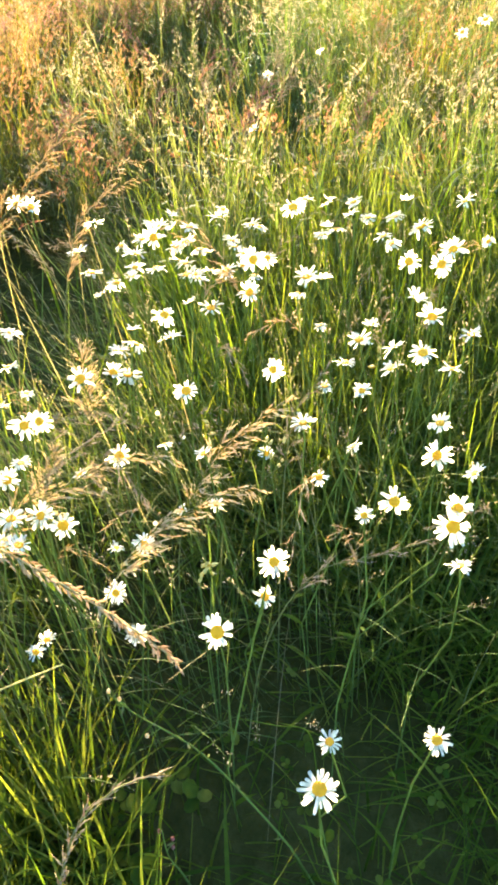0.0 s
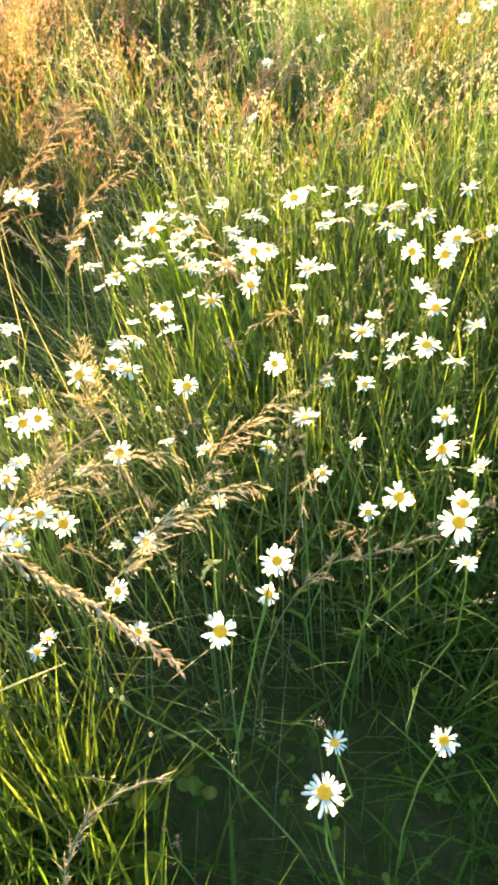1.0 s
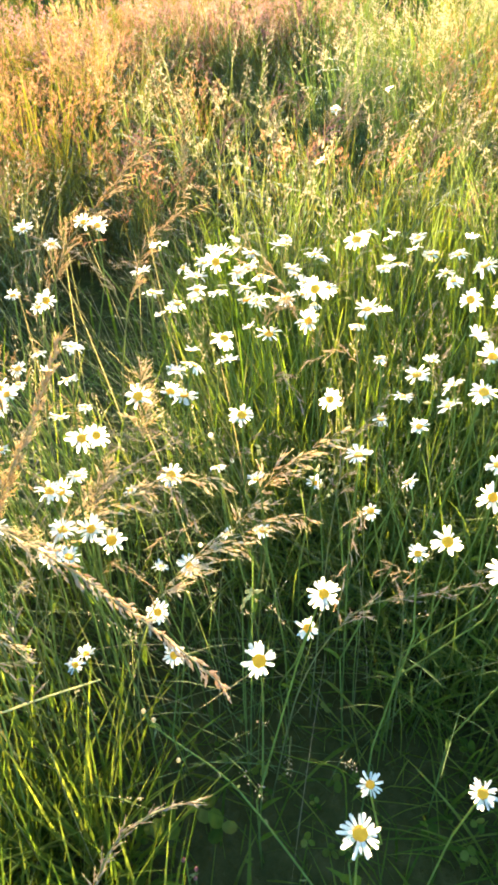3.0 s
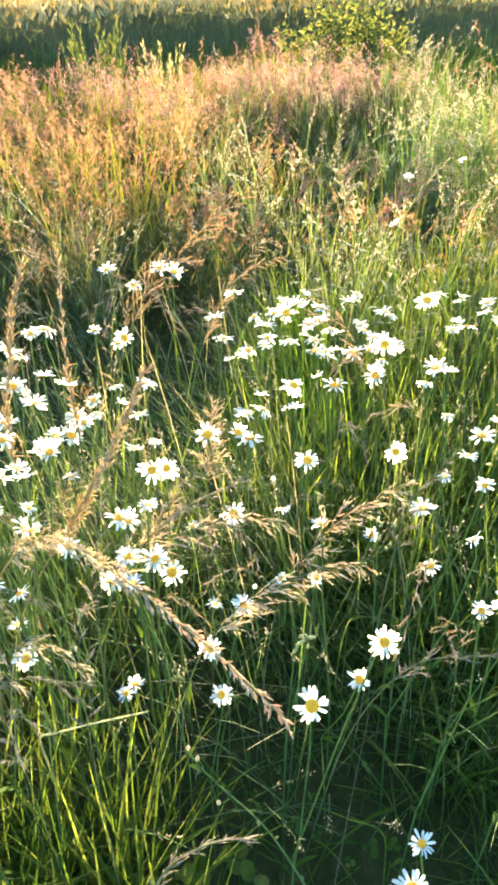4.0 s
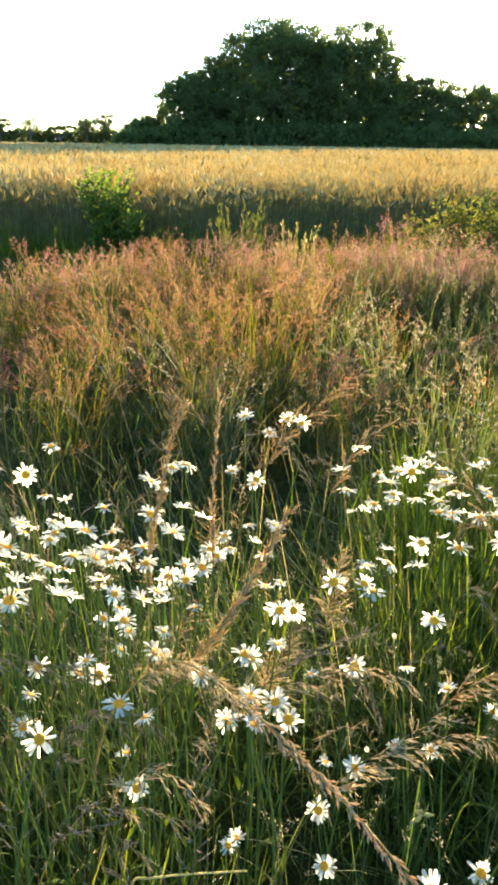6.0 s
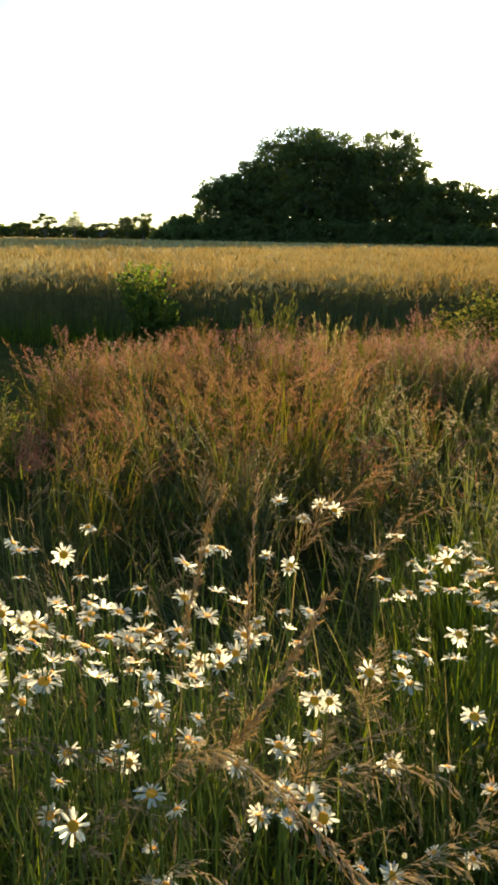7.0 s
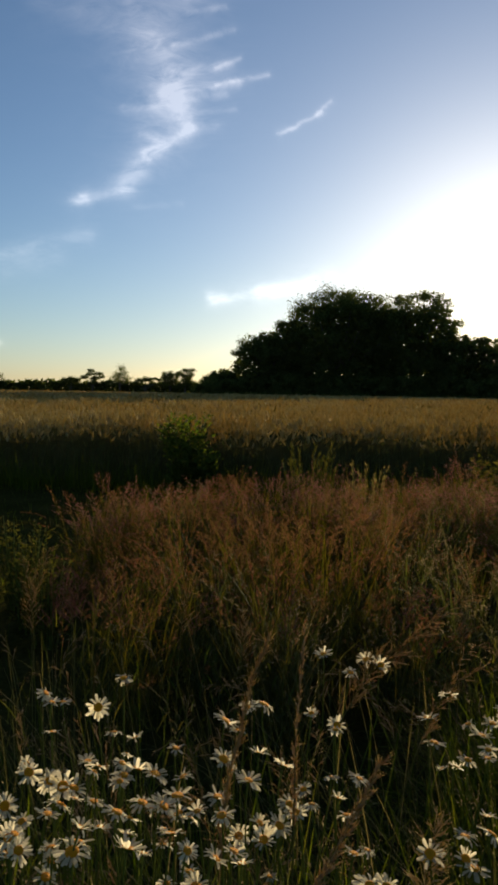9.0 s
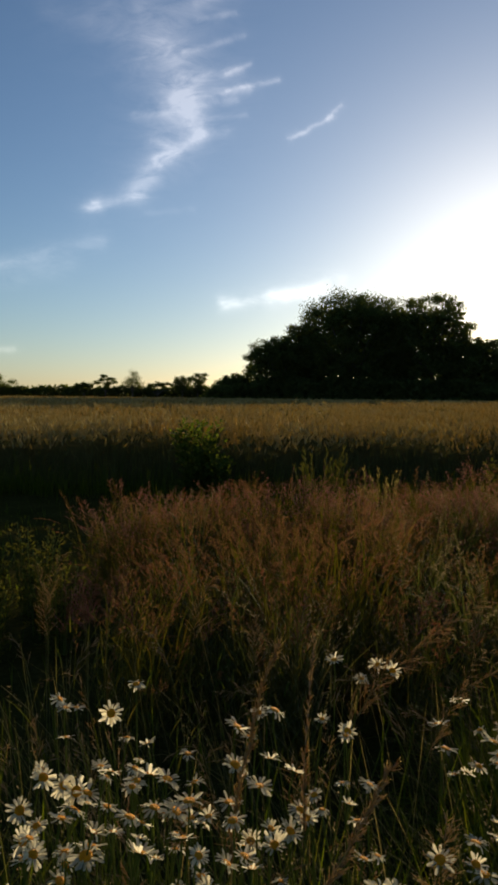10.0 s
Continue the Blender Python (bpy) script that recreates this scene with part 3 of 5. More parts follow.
for i, (x, y, tall_) in enumerate([(-1.60, 3.7, 0.58), (-1.42, 3.5, 0.52), (-1.82, 4.1, 0.60), (-1.70, 3.25, 0.46), (-1.98, 3.8, 0.50)]):
    bush("leafy_weed", x, y, tall_, 0.20, "olive-green leafy weed beside the red grass", 8 + i, 14, 34, 0.036, WEED_STALK, False, "weed", 0.4)


# ---- the tall reddish grass behind the daisies ----
def scatter(n_, x0, x1, y0, y1, rng, keep=None):
    x, y = rng.uniform(x0, x1, n_), rng.uniform(y0, y1, n_)
    if keep is not None:
        ok = rng.random(n_) < keep(x, y)
        x, y = x[ok], y[ok]
    return np.stack([x, y, rolling(x, y)], -1)


def clumped(n_, x0, x1, y0, y1, rng, keep, per=20, size=0.045):
    """Like scatter(), but in tufts with gaps between them. Also gives each stalk's tuft."""
    k = n_ // per
    x, y = rng.uniform(x0, x1, k), rng.uniform(y0, y1, k)
    ok = rng.random(k) < keep(x, y)
    x, y = x[ok], y[ok]
    many = rng.poisson(per, len(x))
    tuft = np.repeat(np.arange(len(x)), many)
    spread = size * rng.uniform(0.5, 1.6, len(x))[tuft]
    x, y = x[tuft] + rng.normal(0, 1, len(tuft)) * spread, y[tuft] + rng.normal(0, 1, len(tuft)) * spread
    return np.stack([x, y, rolling(x, y)], -1), tuft


def tall_area(x, y):
    """Where the tall grass stands: behind the daisies, as far as the bare strip along the wheat."""
    back = 5.6 + 0.25 * np.sin(x * 1.9) - 1.6 * step(-1.35, -2.3, x)
    left = -0.30 * y - 0.12 + 0.12 * np.sin(y * 3.7)
    front = 2.1 + 0.15 * np.sin(x * 3.1) - 0.55 * step(0.35, 0.9, x) + 0.25 * step(0.5, 0.15, x) * step(-0.6, -0.3, x)
    return step(front - 0.25, front + 0.35, y) * (1 - step(back - 0.2, back + 0.1, y)) * step(left - 0.2, left + 0.15, x)


def tall_grass(name, n_, stem_material, rng, heads, head_len, per, spike, label, head_material, height, box, keep, solid_=False):
    base, tuft = clumped(n_, *box, rng, keep, 28, 0.052)
    n_ = len(base)
    length = height + rng.normal(0, 0.10, tuft.max() + 1)[tuft] + rng.normal(0, 0.055, n_) - 0.11 * step(-0.4, -1.5, base[:, 0]) + 0.06 * step(0.3, 1.1, base[:, 0]) * step(3.4, 4.4, base[:, 1])
    az = rng.uniform(0, 2 * np.pi, tuft.max() + 1)[tuft] + rng.normal(0, 1.1, n_)
    lean, curl = np.abs(rng.normal(0.05, 0.12, n_)), rng.gamma(1.6, 0.30, n_)
    root = new(name, joined(name + "_stems", [blades(base, az, lean, curl, length, rng.uniform(0.0018, 0.003, n_), 5, rng.uniform(-1.5, 1.5, n_), full=0.95)], stem_material))
    tagged(root, label, "grass", kind="stuff")
    k = int(n_ * 3.4)
    pick = rng.integers(0, n_, k)
    lb, _ = bend(base[pick], az[pick], lean[pick], curl[pick], length[pick], rng.uniform(0.02, 0.7, k))
    leaves = blades(lb, rng.uniform(0, 2 * np.pi, k), rng.uniform(0.08, 0.8, k), rng.uniform(0.2, 1.9, k), rng.uniform(0.08, 0.26, k), rng.uniform(0.003, 0.007, k), 3)
    part("leaf_blades", joined(name + "_leaves", [leaves], stem_material), root)
    have = np.nonzero(rng.random(n_) < heads * (0.68 + 0.32 * step(2.6, 3.6, base[:, 1])))[0]
    who = np.repeat(have, per)
    reach = rng.uniform(0.6, 1.3, n_)[who] * head_len
    t = rng.random(len(who))
    a = rng.uniform(0, 2 * np.pi, len(who))
    # seeds sit in tufts along side branches
    tuft = rng.integers(0, 9, len(who))
    t = (tuft + rng.uniform(0.0, 0.75, len(who))) / 9
    a = tuft * 2.4 + (who % 7) + rng.normal(0, 0.35, len(who))
    p, d = bend(base[who], az[who], lean[who], curl[who], length[who], 1 - reach * t)
    loose = (rng.gamma(2.2, 0.42, n_) + 0.2)[who]
    out = rng.random(len(who))
    r = 0.020 * loose * (0.25 + 0.75 * np.sin(np.pi * np.clip(t * 0.85 + 0.12, 0, 1))) * out
    side = np.stack([np.cos(a), np.sin(a), 0 * a], -1)
    # the top of each head nods over to the stalk's own side
    nod = (rng.gamma(2.0, 0.5, n_)[who] * (1 - t) ** 2 * reach * length[who] * 0.16)[:, None]
    p = p + nod * np.stack([np.cos(az[who]), np.sin(az[who]), -0.7 + 0 * t], -1)
    d = d + 3.0 * nod * np.stack([np.cos(az[who]), np.sin(az[who]), -1.0 + 0 * t], -1) / 0.1 * 0.3
    seeds = spikelets(p + side * r[:, None] + np.array([0, 0, 1]) * (r * 0.5)[:, None], d * 1.0 + side * 0.30 * loose[:, None] + [0, 0, -0.1], spike * rng.uniform(0.8, 1.7, len(who)), spike * 0.28 * rng.uniform(0.7, 1.3, len(who)), rng, solid_)
    part("seed_heads", joined(name + "_heads", [seeds], head_material, False), root, "fluffy seed heads")
    return root


rng = np.random.default_rng(21)
BOX = (-2.8, 4.6, 1.4, 5.9)
edge_of_red = lambda y: -0.15 + 0.42 * (y - 2)
reddish = lambda x, y: tall_area(x, y) * (0.15 + 0.85 * step(1.0, -0.8, x - edge_of_red(y)))
palish = lambda x, y: tall_area(x, y) * (0.12 + 0.88 * step(-0.8, 1.0, x - edge_of_red(y)))
tall_grass("red_grass", 13000, RUST_STEM, rng, 0.56, 0.23, 60, 0.0105, "tall reddish-brown flowering grass, thick behind the daisies", RED_HEAD, 0.60, BOX, reddish)
tall_grass("pale_grass", 9500, MEADOW_STEM, rng, 0.32, 0.24, 64, 0.0074, "tall pale straw-coloured flowering grass behind the daisies", PALE_HEAD, 0.64, BOX, palish)

pinkish = lambda x, y: tall_area(x, y) * step(4.2, 5.0, y) * step(2.3, 1.3, x)
tall_grass("pink_grass", 5400, RUST_STEM, rng, 0.7, 0.24, 50, 0.0105, "tall pinkish flowering grass along the back of the stand", PINK_HEAD, 0.62, (-2.2, 2.4, 4.2, 5.9), pinkish)

# broad yellowing leaves among it
rng = np.random.default_rng(22)
base = scatter(3600, -2.3, 3.2, 1.9, 4.6, rng, tall_area)
k = len(base)
base[:, 2] += rng.uniform(0.10, 0.40, k)
yellow = new("dock_leaves", joined("dock_leaves", [blades(base, rng.uniform(0, 2 * np.pi, k), rng.uniform(0.1, 0.7, k), rng.uniform(0.2, 1.3, k), rng.uniform(0.05, 0.11, k), rng.uniform(0.004, 0.0085, k), 4, full=0.5)], WEED_LEAF))
tagged(yellow, "yellow-green pointed leaves among the tall grass", "leaves", kind="stuff")

# rough low grass on the strip along the wheat and beside the tall grass
rng = np.random.default_rng(23)
verge = scatter(20000, -5.5, 5.0, 2.2, 9.95, rng, lambda x, y: 1 - tall_area(x, y))
around = scatter(42000, -6.5, 7.0, -6.0, 6.5, rng, lambda x, y: (1 - step(-1.9, -0.9, x) * step(2.9, 1.8, x) * step(-0.9, 0.0, y)) * (0.35 + 0.65 * step(5.0, 1.5, np.hypot(x - 0.4, y - 1.0))))
verge = verge[(verge[:, 1] > 5.3) | (verge[:, 0] < -0.31 * verge[:, 1])]
verge = np.concatenate([verge, around])
foot = scatter(4200, -6.0, 5.0, 9.0, 9.95, rng)
verge = verge[(rng.random(len(verge)) < 0.15) | (verge[:, 0] > -0.25 * verge[:, 1]) | (verge[:, 1] < 1.9) | (verge[:, 1] > 9.0)]
k = len(verge)
k2 = len(foot)
taller = blades(foot, rng.uniform(0, 2 * np.pi, k2), np.abs(rng.normal(0.1, 0.2, k2)), rng.gamma(2.0, 0.3, k2), rng.uniform(0.15, 0.55, k2), rng.uniform(0.004, 0.008, k2), 3)
rough_grass = new("verge_grass", joined("verge_grass", [taller, blades(verge, rng.uniform(0, 2 * np.pi, k), np.abs(rng.normal(0.1, 0.2, k)), rng.gamma(2.2, 0.3, k), rng.uniform(0.12, 0.34, k) * np.where((verge[:, 0] < -0.25 * verge[:, 1]) & (verge[:, 1] > 2.0), 0.42, 1.0), rng.uniform(0.003, 0.006, k), 3)], GRASS))
tagged(rough_grass, "low rough grass round the meadow and along the wheat", "grass", kind="stuff")

# ---- the green meadow grass round the daisies ----
rng = np.random.default_rng(31)


def hollow(x, y):
    return np.exp(-(((x - 0.20) / 0.36) ** 2 + ((y - 0.62) / 0.54) ** 2) ** 1.6)


def meadow(x, y):
    gap = 1 - 0.85 * step(1.35, 1.6, y) * step(0.55, 0.25, x)
    edge = 0.25 * np.sin(y * 5.3) + 0.2 * np.sin(x * 4.1 + 1)
    side = step(-2.3, -0.9, x + edge) * (1 - step(1.6, 3.2, x + edge)) * step(-0.9, 0.15, y + 0.4 * edge)
    left = 1 - 0.80 * step(0.5, 0.0, x) * step(0.5, 0.75, y)
    return side * gap * left * (1 - step(2.0, 2.7, y)) * (1 - 0.97 * hollow(x, y)) * (0.5 + 0.5 * step(0.3, 0.8, y))


base = scatter(74000, -2.5, 3.4, -1.1, 2.7, rng, meadow)
k = len(base)
tall = 0.26 + 0.22 * step(0.35, 1.2, base[:, 1]) - 0.2 * step(1.35, 1.6, base[:, 1]) * step(0.55, 0.25, base[:, 0]) + 0.05 * np.sin(base[:, 0] * 6) + rng.normal(0, 0.06, k) - 0.12 * hollow(base[:, 0], base[:, 1])
swept = np.where(rng.random(k) < 0.35, rng.normal(2.9, 0.7, k), rng.uniform(0, 2 * np.pi, k))
fine = blades(base, swept, np.abs(rng.normal(0.2, 0.28, k)), rng.gamma(2.4, 0.55, k), np.clip(tall, 0.1, 0.62) * 1.15, rng.uniform(0.0016, 0.0042, k), 5)
base2 = scatter(40000, -2.5, 3.4, -1.1, 2.4, rng, meadow)
k = len(base2)
tall2 = 0.24 + 0.18 * step(0.35, 1.2, base2[:, 1]) + rng.normal(0, 0.07, k) - 0.1 * hollow(base2[:, 0], base2[:, 1])
broad = blades(base2, rng.uniform(0, 2 * np.pi, k), np.abs(rng.normal(0.2, 0.22, k)), rng.gamma(2.2, 0.5, k), np.clip(tall2, 0.1, 0.6), rng.uniform(0.0045, 0.0085, k), 6)
base4 = scatter(1100, -0.75, -0.08, 0.12, 0.7, rng)
k = len(base4)
lush = blades(base4, rng.uniform(0, 2 * np.pi, k), np.abs(rng.normal(0.12, 0.15, k)), rng.gamma(2.2, 0.3, k), rng.uniform(0.26, 0.48, k), rng.uniform(0.003, 0.0065, k), 5)
grass = new("meadow_grass", joined("meadow_grass", [fine, broad, lush], GRASS))
tagged(grass, "lush green meadow grass, backlit, thinner in hollows", "grass", kind="stuff")
base3 = scatter(2600, -1.6, 2.4, 0.6, 2.2, rng, lambda x, y: 1 - 0.85 * step(1.35, 1.6, y) * step(0.55, 0.25, x))
k = len(base3)
dry = blades(base3, np.where(rng.random(k) < 0.6, rng.normal(2.9, 0.5, k), rng.uniform(0, 2 * np.pi, k)), np.abs(rng.normal(0.25, 0.25, k)), rng.gamma(2, 0.3, k), rng.uniform(0.3, 0.62, k), rng.uniform(0.0012, 0.0024, k), 6, full=0.9)
straw = new("dry_grass_stems", joined("dry_grass_stems", [dry], GREEN_STEM))
bleached = scatter(320, -1.1, 0.5, 0.75, 2.2, rng)
k = len(bleached)
pale_stems = blades(bleached, rng.normal(2.8, 0.7, k), np.abs(rng.normal(0.3, 0.25, k)), rng.gamma(2, 0.25, k), rng.uniform(0.4, 0.72, k), rng.uniform(0.0011, 0.002, k), 6, full=0.9)
part("bleached_stems", joined("bleached_stems", [pale_stems], STRAW), straw, "bleached straw-coloured stems leaning with the wind")
tagged(straw, "thin olive and straw-coloured grass stems among the green", "grass", kind="stuff")


# dead thatch lying on the ground of the hollow
rng = np.random.default_rng(33)
k = 800
lying = scatter(k, -0.5, 0.9, -0.1, 1.0, rng)
lying[:, 2] += rng.uniform(0.004, 0.025, k)
thatch = new("grass_thatch", joined("grass_thatch", [blades(lying, rng.uniform(0, 2 * np.pi, k), rng.uniform(1.1, 1.5, k), rng.uniform(-0.2, 0.5, k), rng.uniform(0.04, 0.14, k), rng.uniform(0.0015, 0.004, k), 4)], GRASS))
tagged(thatch, "dull green and brown thatch lying in the hollow", "thatch", kind="stuff")


# ---- the daisies ----
def petal_mesh(name, droop, notch):
    rows = [(0.0, 0.12), (0.22, 0.19), (0.55, 0.235), (0.84, 0.225), (0.96, 0.15)]
    v = []
    for s, w in rows:
        z = 0.10 * math.sin(s * 1.6) - droop * s * s
        v += [(s, -w / 2, z + 0.012), (s, 0, z - 0.012), (s, w / 2, z + 0.012)]
    zt = 0.10 * math.sin(1.6) - droop
    v += [(1.0, -0.05, zt), (1.0 - notch, 0, zt), (0.99, 0.05, zt)]
    q = []
    for i in range(len(rows)):
        a = i * 3
        q += [(a, a + 1, a + 4, a + 3), (a + 1, a + 2, a + 5, a + 4)]
    return mesh_of(name, v, q, None, PETAL)


PETALS = [petal_mesh("petal", d, c) for d, c in ((0.02, 0.03), (0.16, 0.02), (0.32, 0.04), (-0.10, 0.02), (0.55, 0.03))]


def disc_mesh():
    v, q, t = [], [], []
    rings, sides = 5, 14
    for i in range(rings):
        a = (i / (rings - 0.4)) * math.pi / 2
        for j in range(sides):
            b = 2 * math.pi * (j + 0.5 * (i % 2)) / sides
            r = math.cos(a) * (1 + 0.05 * ((i + j) % 2))
            v.append((r * math.cos(b), r * math.sin(b), 0.42 * math.sin(a) - (0.10 if i == rings - 1 else 0)))
    for i in range(rings - 1):
        for j in range(sides):
            k = (j + 1) % sides
            q.append((i * sides + j, i * sides + k, (i + 1) * sides + k, (i + 1) * sides + j))
    v.append((0, 0, 0.33))
    t = [((rings - 1) * sides + j, (rings - 1) * sides + (j + 1) % sides, len(v) - 1) for j in range(sides)]
    return mesh_of("disc", v, q, t, DISC)


def calyx_mesh():
    sides = 10
    v = [(r * math.cos(2 * math.pi * j / sides), r * math.sin(2 * math.pi * j / sides), z) for r, z in ((1.02, 0.02), (0.8, -0.28), (0.25, -0.48)) for j in range(sides)]
    q = [(i * sides + j, (i + 1) * sides + j, (i + 1) * sides + (j + 1) % sides, i * sides + (j + 1) % sides) for i in range(2) for j in range(sides)]
    return mesh_of("calyx", v, q, None, STEM)


DISC_MESH, CALYX_MESH = disc_mesh(), calyx_mesh()


def stem_leaf_mesh():
    v, q, t = blades(np.zeros((1, 3)), np.zeros(1), np.array([0.5]), np.array([0.9]), np.array([1.0]), np.array([0.16]), 5)
    return mesh_of("stem_leaf", v, q, t, GRASS)


STEM_LEAF = stem_leaf_mesh()
daisy_rng = random.Random(77)


def daisy(x, y, z, across, facing):
    """One oxeye daisy: its head at x, y, z, across in centimetres; facing 0 looks up, 10 towards where the path is."""
    r = daisy_rng
    half = across / 200
    lean_x, lean_y = r.gauss(0, 0.05), r.gauss(0.03, 0.05)
    bx, by = x + lean_x, y + lean_y
    floor = float(rolling(bx, by))
    size = "large " if across > 4.4 else "small " if across < 2.8 else ""
    view = "white oxeye daisy with its yellow centre facing the path" if facing > 5 else "white oxeye daisy tilted away towards the low sun" if facing < 4 else "white oxeye daisy opened flat towards the sky"
    root = thing("oxeye_daisy", bx, by, floor, size + view, "daisy", "daisies in the meadow")
    top = Vector((x - bx, y - by, z - floor))
    # where the head looks
    away = Vector((-x - 0.03, 0.03 - y, 1.3 - z)).normalized()
    f = facing / 10
    normal = (Vector((0.1 + r.gauss(0, 0.3), 0.5 + r.gauss(0, 0.3), 1)) * (1 - f) + away * f * 1.3 + Vector((r.gauss(0, 0.1), r.gauss(0, 0.1), 0))).normalized()
    head = Matrix.Translation(top) @ normal.to_track_quat("Z", "X").to_matrix().to_4x4() @ Matrix.Rotation(r.uniform(0, 6.3), 4, "Z")
    neck = top - normal * half * 0.2
    mid1 = Vector((r.gauss(0, 0.012), r.gauss(0, 0.012), top.z * 0.4))
    mid2 = top * 0.78 + Vector((r.gauss(0, 0.01), r.gauss(0, 0.01), 0)) - Vector((normal.x, normal.y, 0)) * 0.02
    v, q, t = tube([(0, 0, -0.01), mid1, mid2, neck * 0.9 + mid2 * 0.1 - normal * 0.012, neck], [0.0016, 0.0015, 0.0013, 0.0012, 0.0014], 5)
    stem = part("stem", mesh_of("daisy_stem", v, q, t, STEM), root)
    rd = half * r.uniform(0.31, 0.38)
    scale = lambda *s: Matrix.Diagonal((*s, 1))
    bloom = part("flower_head", DISC_MESH, root, "yellow domed centre ringed by white petals", head @ scale(rd, rd, rd))
    back_ = bloom.matrix_basis.inverted()
    part("calyx", CALYX_MESH, bloom, "green cup under the petals", Matrix.Identity(4))
    count, cup = r.randint(21, 26) if facing > 6 and across > 3.3 else r.randint(17, 24), r.gauss(-0.06, 0.26)
    mood = r.choice((0, 0, 1, 1, 2, 3)) if facing > 4 else r.choice((0, 1, 3, 3, 1, 2))
    for i in range(count):
        if r.random() < 0.07:
            continue
        a = 2 * math.pi * i / count + r.gauss(0, 0.09)
        kind = mood if r.random() < 0.5 else r.randrange(5)
        length = half * r.uniform(0.74, 1.08) - rd * 0.75
        place = head @ Matrix.Rotation(a, 4, "Z") @ Matrix.Translation((rd * 0.75, 0, r.gauss(0, 0.03) * half)) @ Matrix.Rotation(r.gauss(0, 0.24), 4, "X") @ Matrix.Rotation(cup + r.gauss(0, 0.22), 4, "Y")
        part("petal", PETALS[kind], bloom, "", back_ @ place @ scale(length, length * r.uniform(0.85, 1.3), length))
    for i in range(1):
        s = r.uniform(0.1, 0.55)
        part("leaf", STEM_LEAF, stem, "", Matrix.Translation(mid1 * (s / 0.4) if s < 0.4 else mid1) @ Matrix.Rotation(r.uniform(0, 6.3), 4, "Z") @ scale(0.05, 0.05, 0.05))
    return root


STAND_FRONT_LEFT_A = [
    (-0.28, 0.55, 0.55, 3.2, 3), (-0.27, 0.51, 0.82, 3.3, 10), (-0.27, 0.7, 0.75, 2.4, 3), (-0.21, 0.65, 0.6, 3.4, 9),
    (-0.18, 0.71, 0.75, 2.4, 3), (-0.18, 0.73, 0.77, 2.4, 2), (-0.13, 0.64, 0.78, 2.8, 7),
]
STAND_FRONT_CENTRE_A = [
    (-0.1, 0.65, 0.5, 2.8, 6), (-0.09, 0.7, 0.45, 3, 4), (-0.07, 0.67, 0.68, 3.1, 2), (-0.04, 0.73, 0.75, 2.7, 3),
    (0.02, 0.7, 0.5, 3.7, 8), (0.03, 0.68, 0.42, 3.5, 8), (0.12, 0.53, 0.58, 4.4, 10), (0.14, 0.29, 0.66, 3.9, 10),
    (0.18, 0.35, 0.6, 2.7, 7), (0.18, 0.73, 0.68, 2.5, 2), (0.19, 0.51, 0.7, 3.6, 10), (0.21, 0.61, 0.5, 3.5, 9),
    (0.28, 0.31, 0.6, 3.1, 9),
]
STAND_FRONT_RIGHT_A = [
    (0.31, 0.53, 0.7, 2.4, 2), (0.32, 0.72, 0.69, 3.7, 5), (0.33, 0.69, 0.61, 3.2, 5), (0.36, 0.65, 0.69, 2.8, 3),
    (0.39, 0.45, 0.66, 3.4, 2), (0.39, 0.59, 0.63, 4.5, 9), (0.44, 0.53, 0.62, 5.2, 10), (0.45, 0.54, 0.64, 4.1, 6),
    (0.5, 0.66, 0.61, 4.6, 9), (0.52, 0.6, 0.62, 3.3, 1), (0.52, 0.69, 0.64, 3.6, 6),
]
STAND_MIDDLE_LEFT_A = [
    (-0.55, 1.07, 0.72, 3, 7), (-0.53, 0.94, 0.73, 3.9, 8), (-0.49, 1.01, 0.73, 4.4, 7), (-0.47, 0.8, 0.76, 2.4, 2),
    (-0.46, 0.83, 0.78, 3.2, 3), (-0.46, 0.98, 0.74, 4.6, 9), (-0.44, 0.76, 0.81, 2.9, 2), (-0.44, 0.87, 0.72, 3.3, 2),
    (-0.44, 1.09, 0.81, 4.3, 9), (-0.43, 0.83, 0.71, 3.5, 4), (-0.4, 0.95, 0.79, 3.4, 1), (-0.4, 1.09, 0.72, 3.5, 1),
    (-0.4, 1.12, 0.72, 2.4, 1), (-0.39, 0.82, 0.82, 2.7, 1), (-0.39, 0.9, 0.81, 2.6, 2), (-0.38, 0.81, 0.6, 3.1, 2),
    (-0.38, 0.98, 0.75, 2.8, 2), (-0.37, 0.78, 0.81, 3, 2), (-0.37, 0.86, 0.76, 3, 2), (-0.36, 1.02, 0.75, 4.8, 3),
]
STAND_MIDDLE_LEFT_B = [
    (-0.35, 0.88, 0.81, 2.8, 1), (-0.35, 0.93, 0.73, 3.9, 2), (-0.34, 0.83, 0.8, 3.7, 2),
    (-0.34, 0.88, 0.74, 2.9, 1), (-0.33, 1.01, 0.75, 4.6, 2), (-0.31, 1.07, 0.76, 3.2, 2), (-0.3, 0.8, 0.77, 2.5, 2),
    (-0.29, 0.85, 0.6, 3.5, 8), (-0.29, 0.98, 0.71, 3.8, 3), (-0.27, 0.81, 0.79, 3.5, 2), (-0.25, 0.8, 0.5, 3.2, 3),
    (-0.25, 0.83, 0.73, 3.3, 3), (-0.25, 0.89, 0.77, 3.1, 3), (-0.24, 0.75, 0.81, 2.9, 5), (-0.24, 0.77, 0.71, 2.7, 3),
    (-0.24, 1.12, 0.72, 4.8, 5), (-0.23, 0.75, 0.77, 3.3, 4), (-0.23, 0.77, 0.74, 3, 4), (-0.23, 0.96, 0.75, 4.2, 3),
]
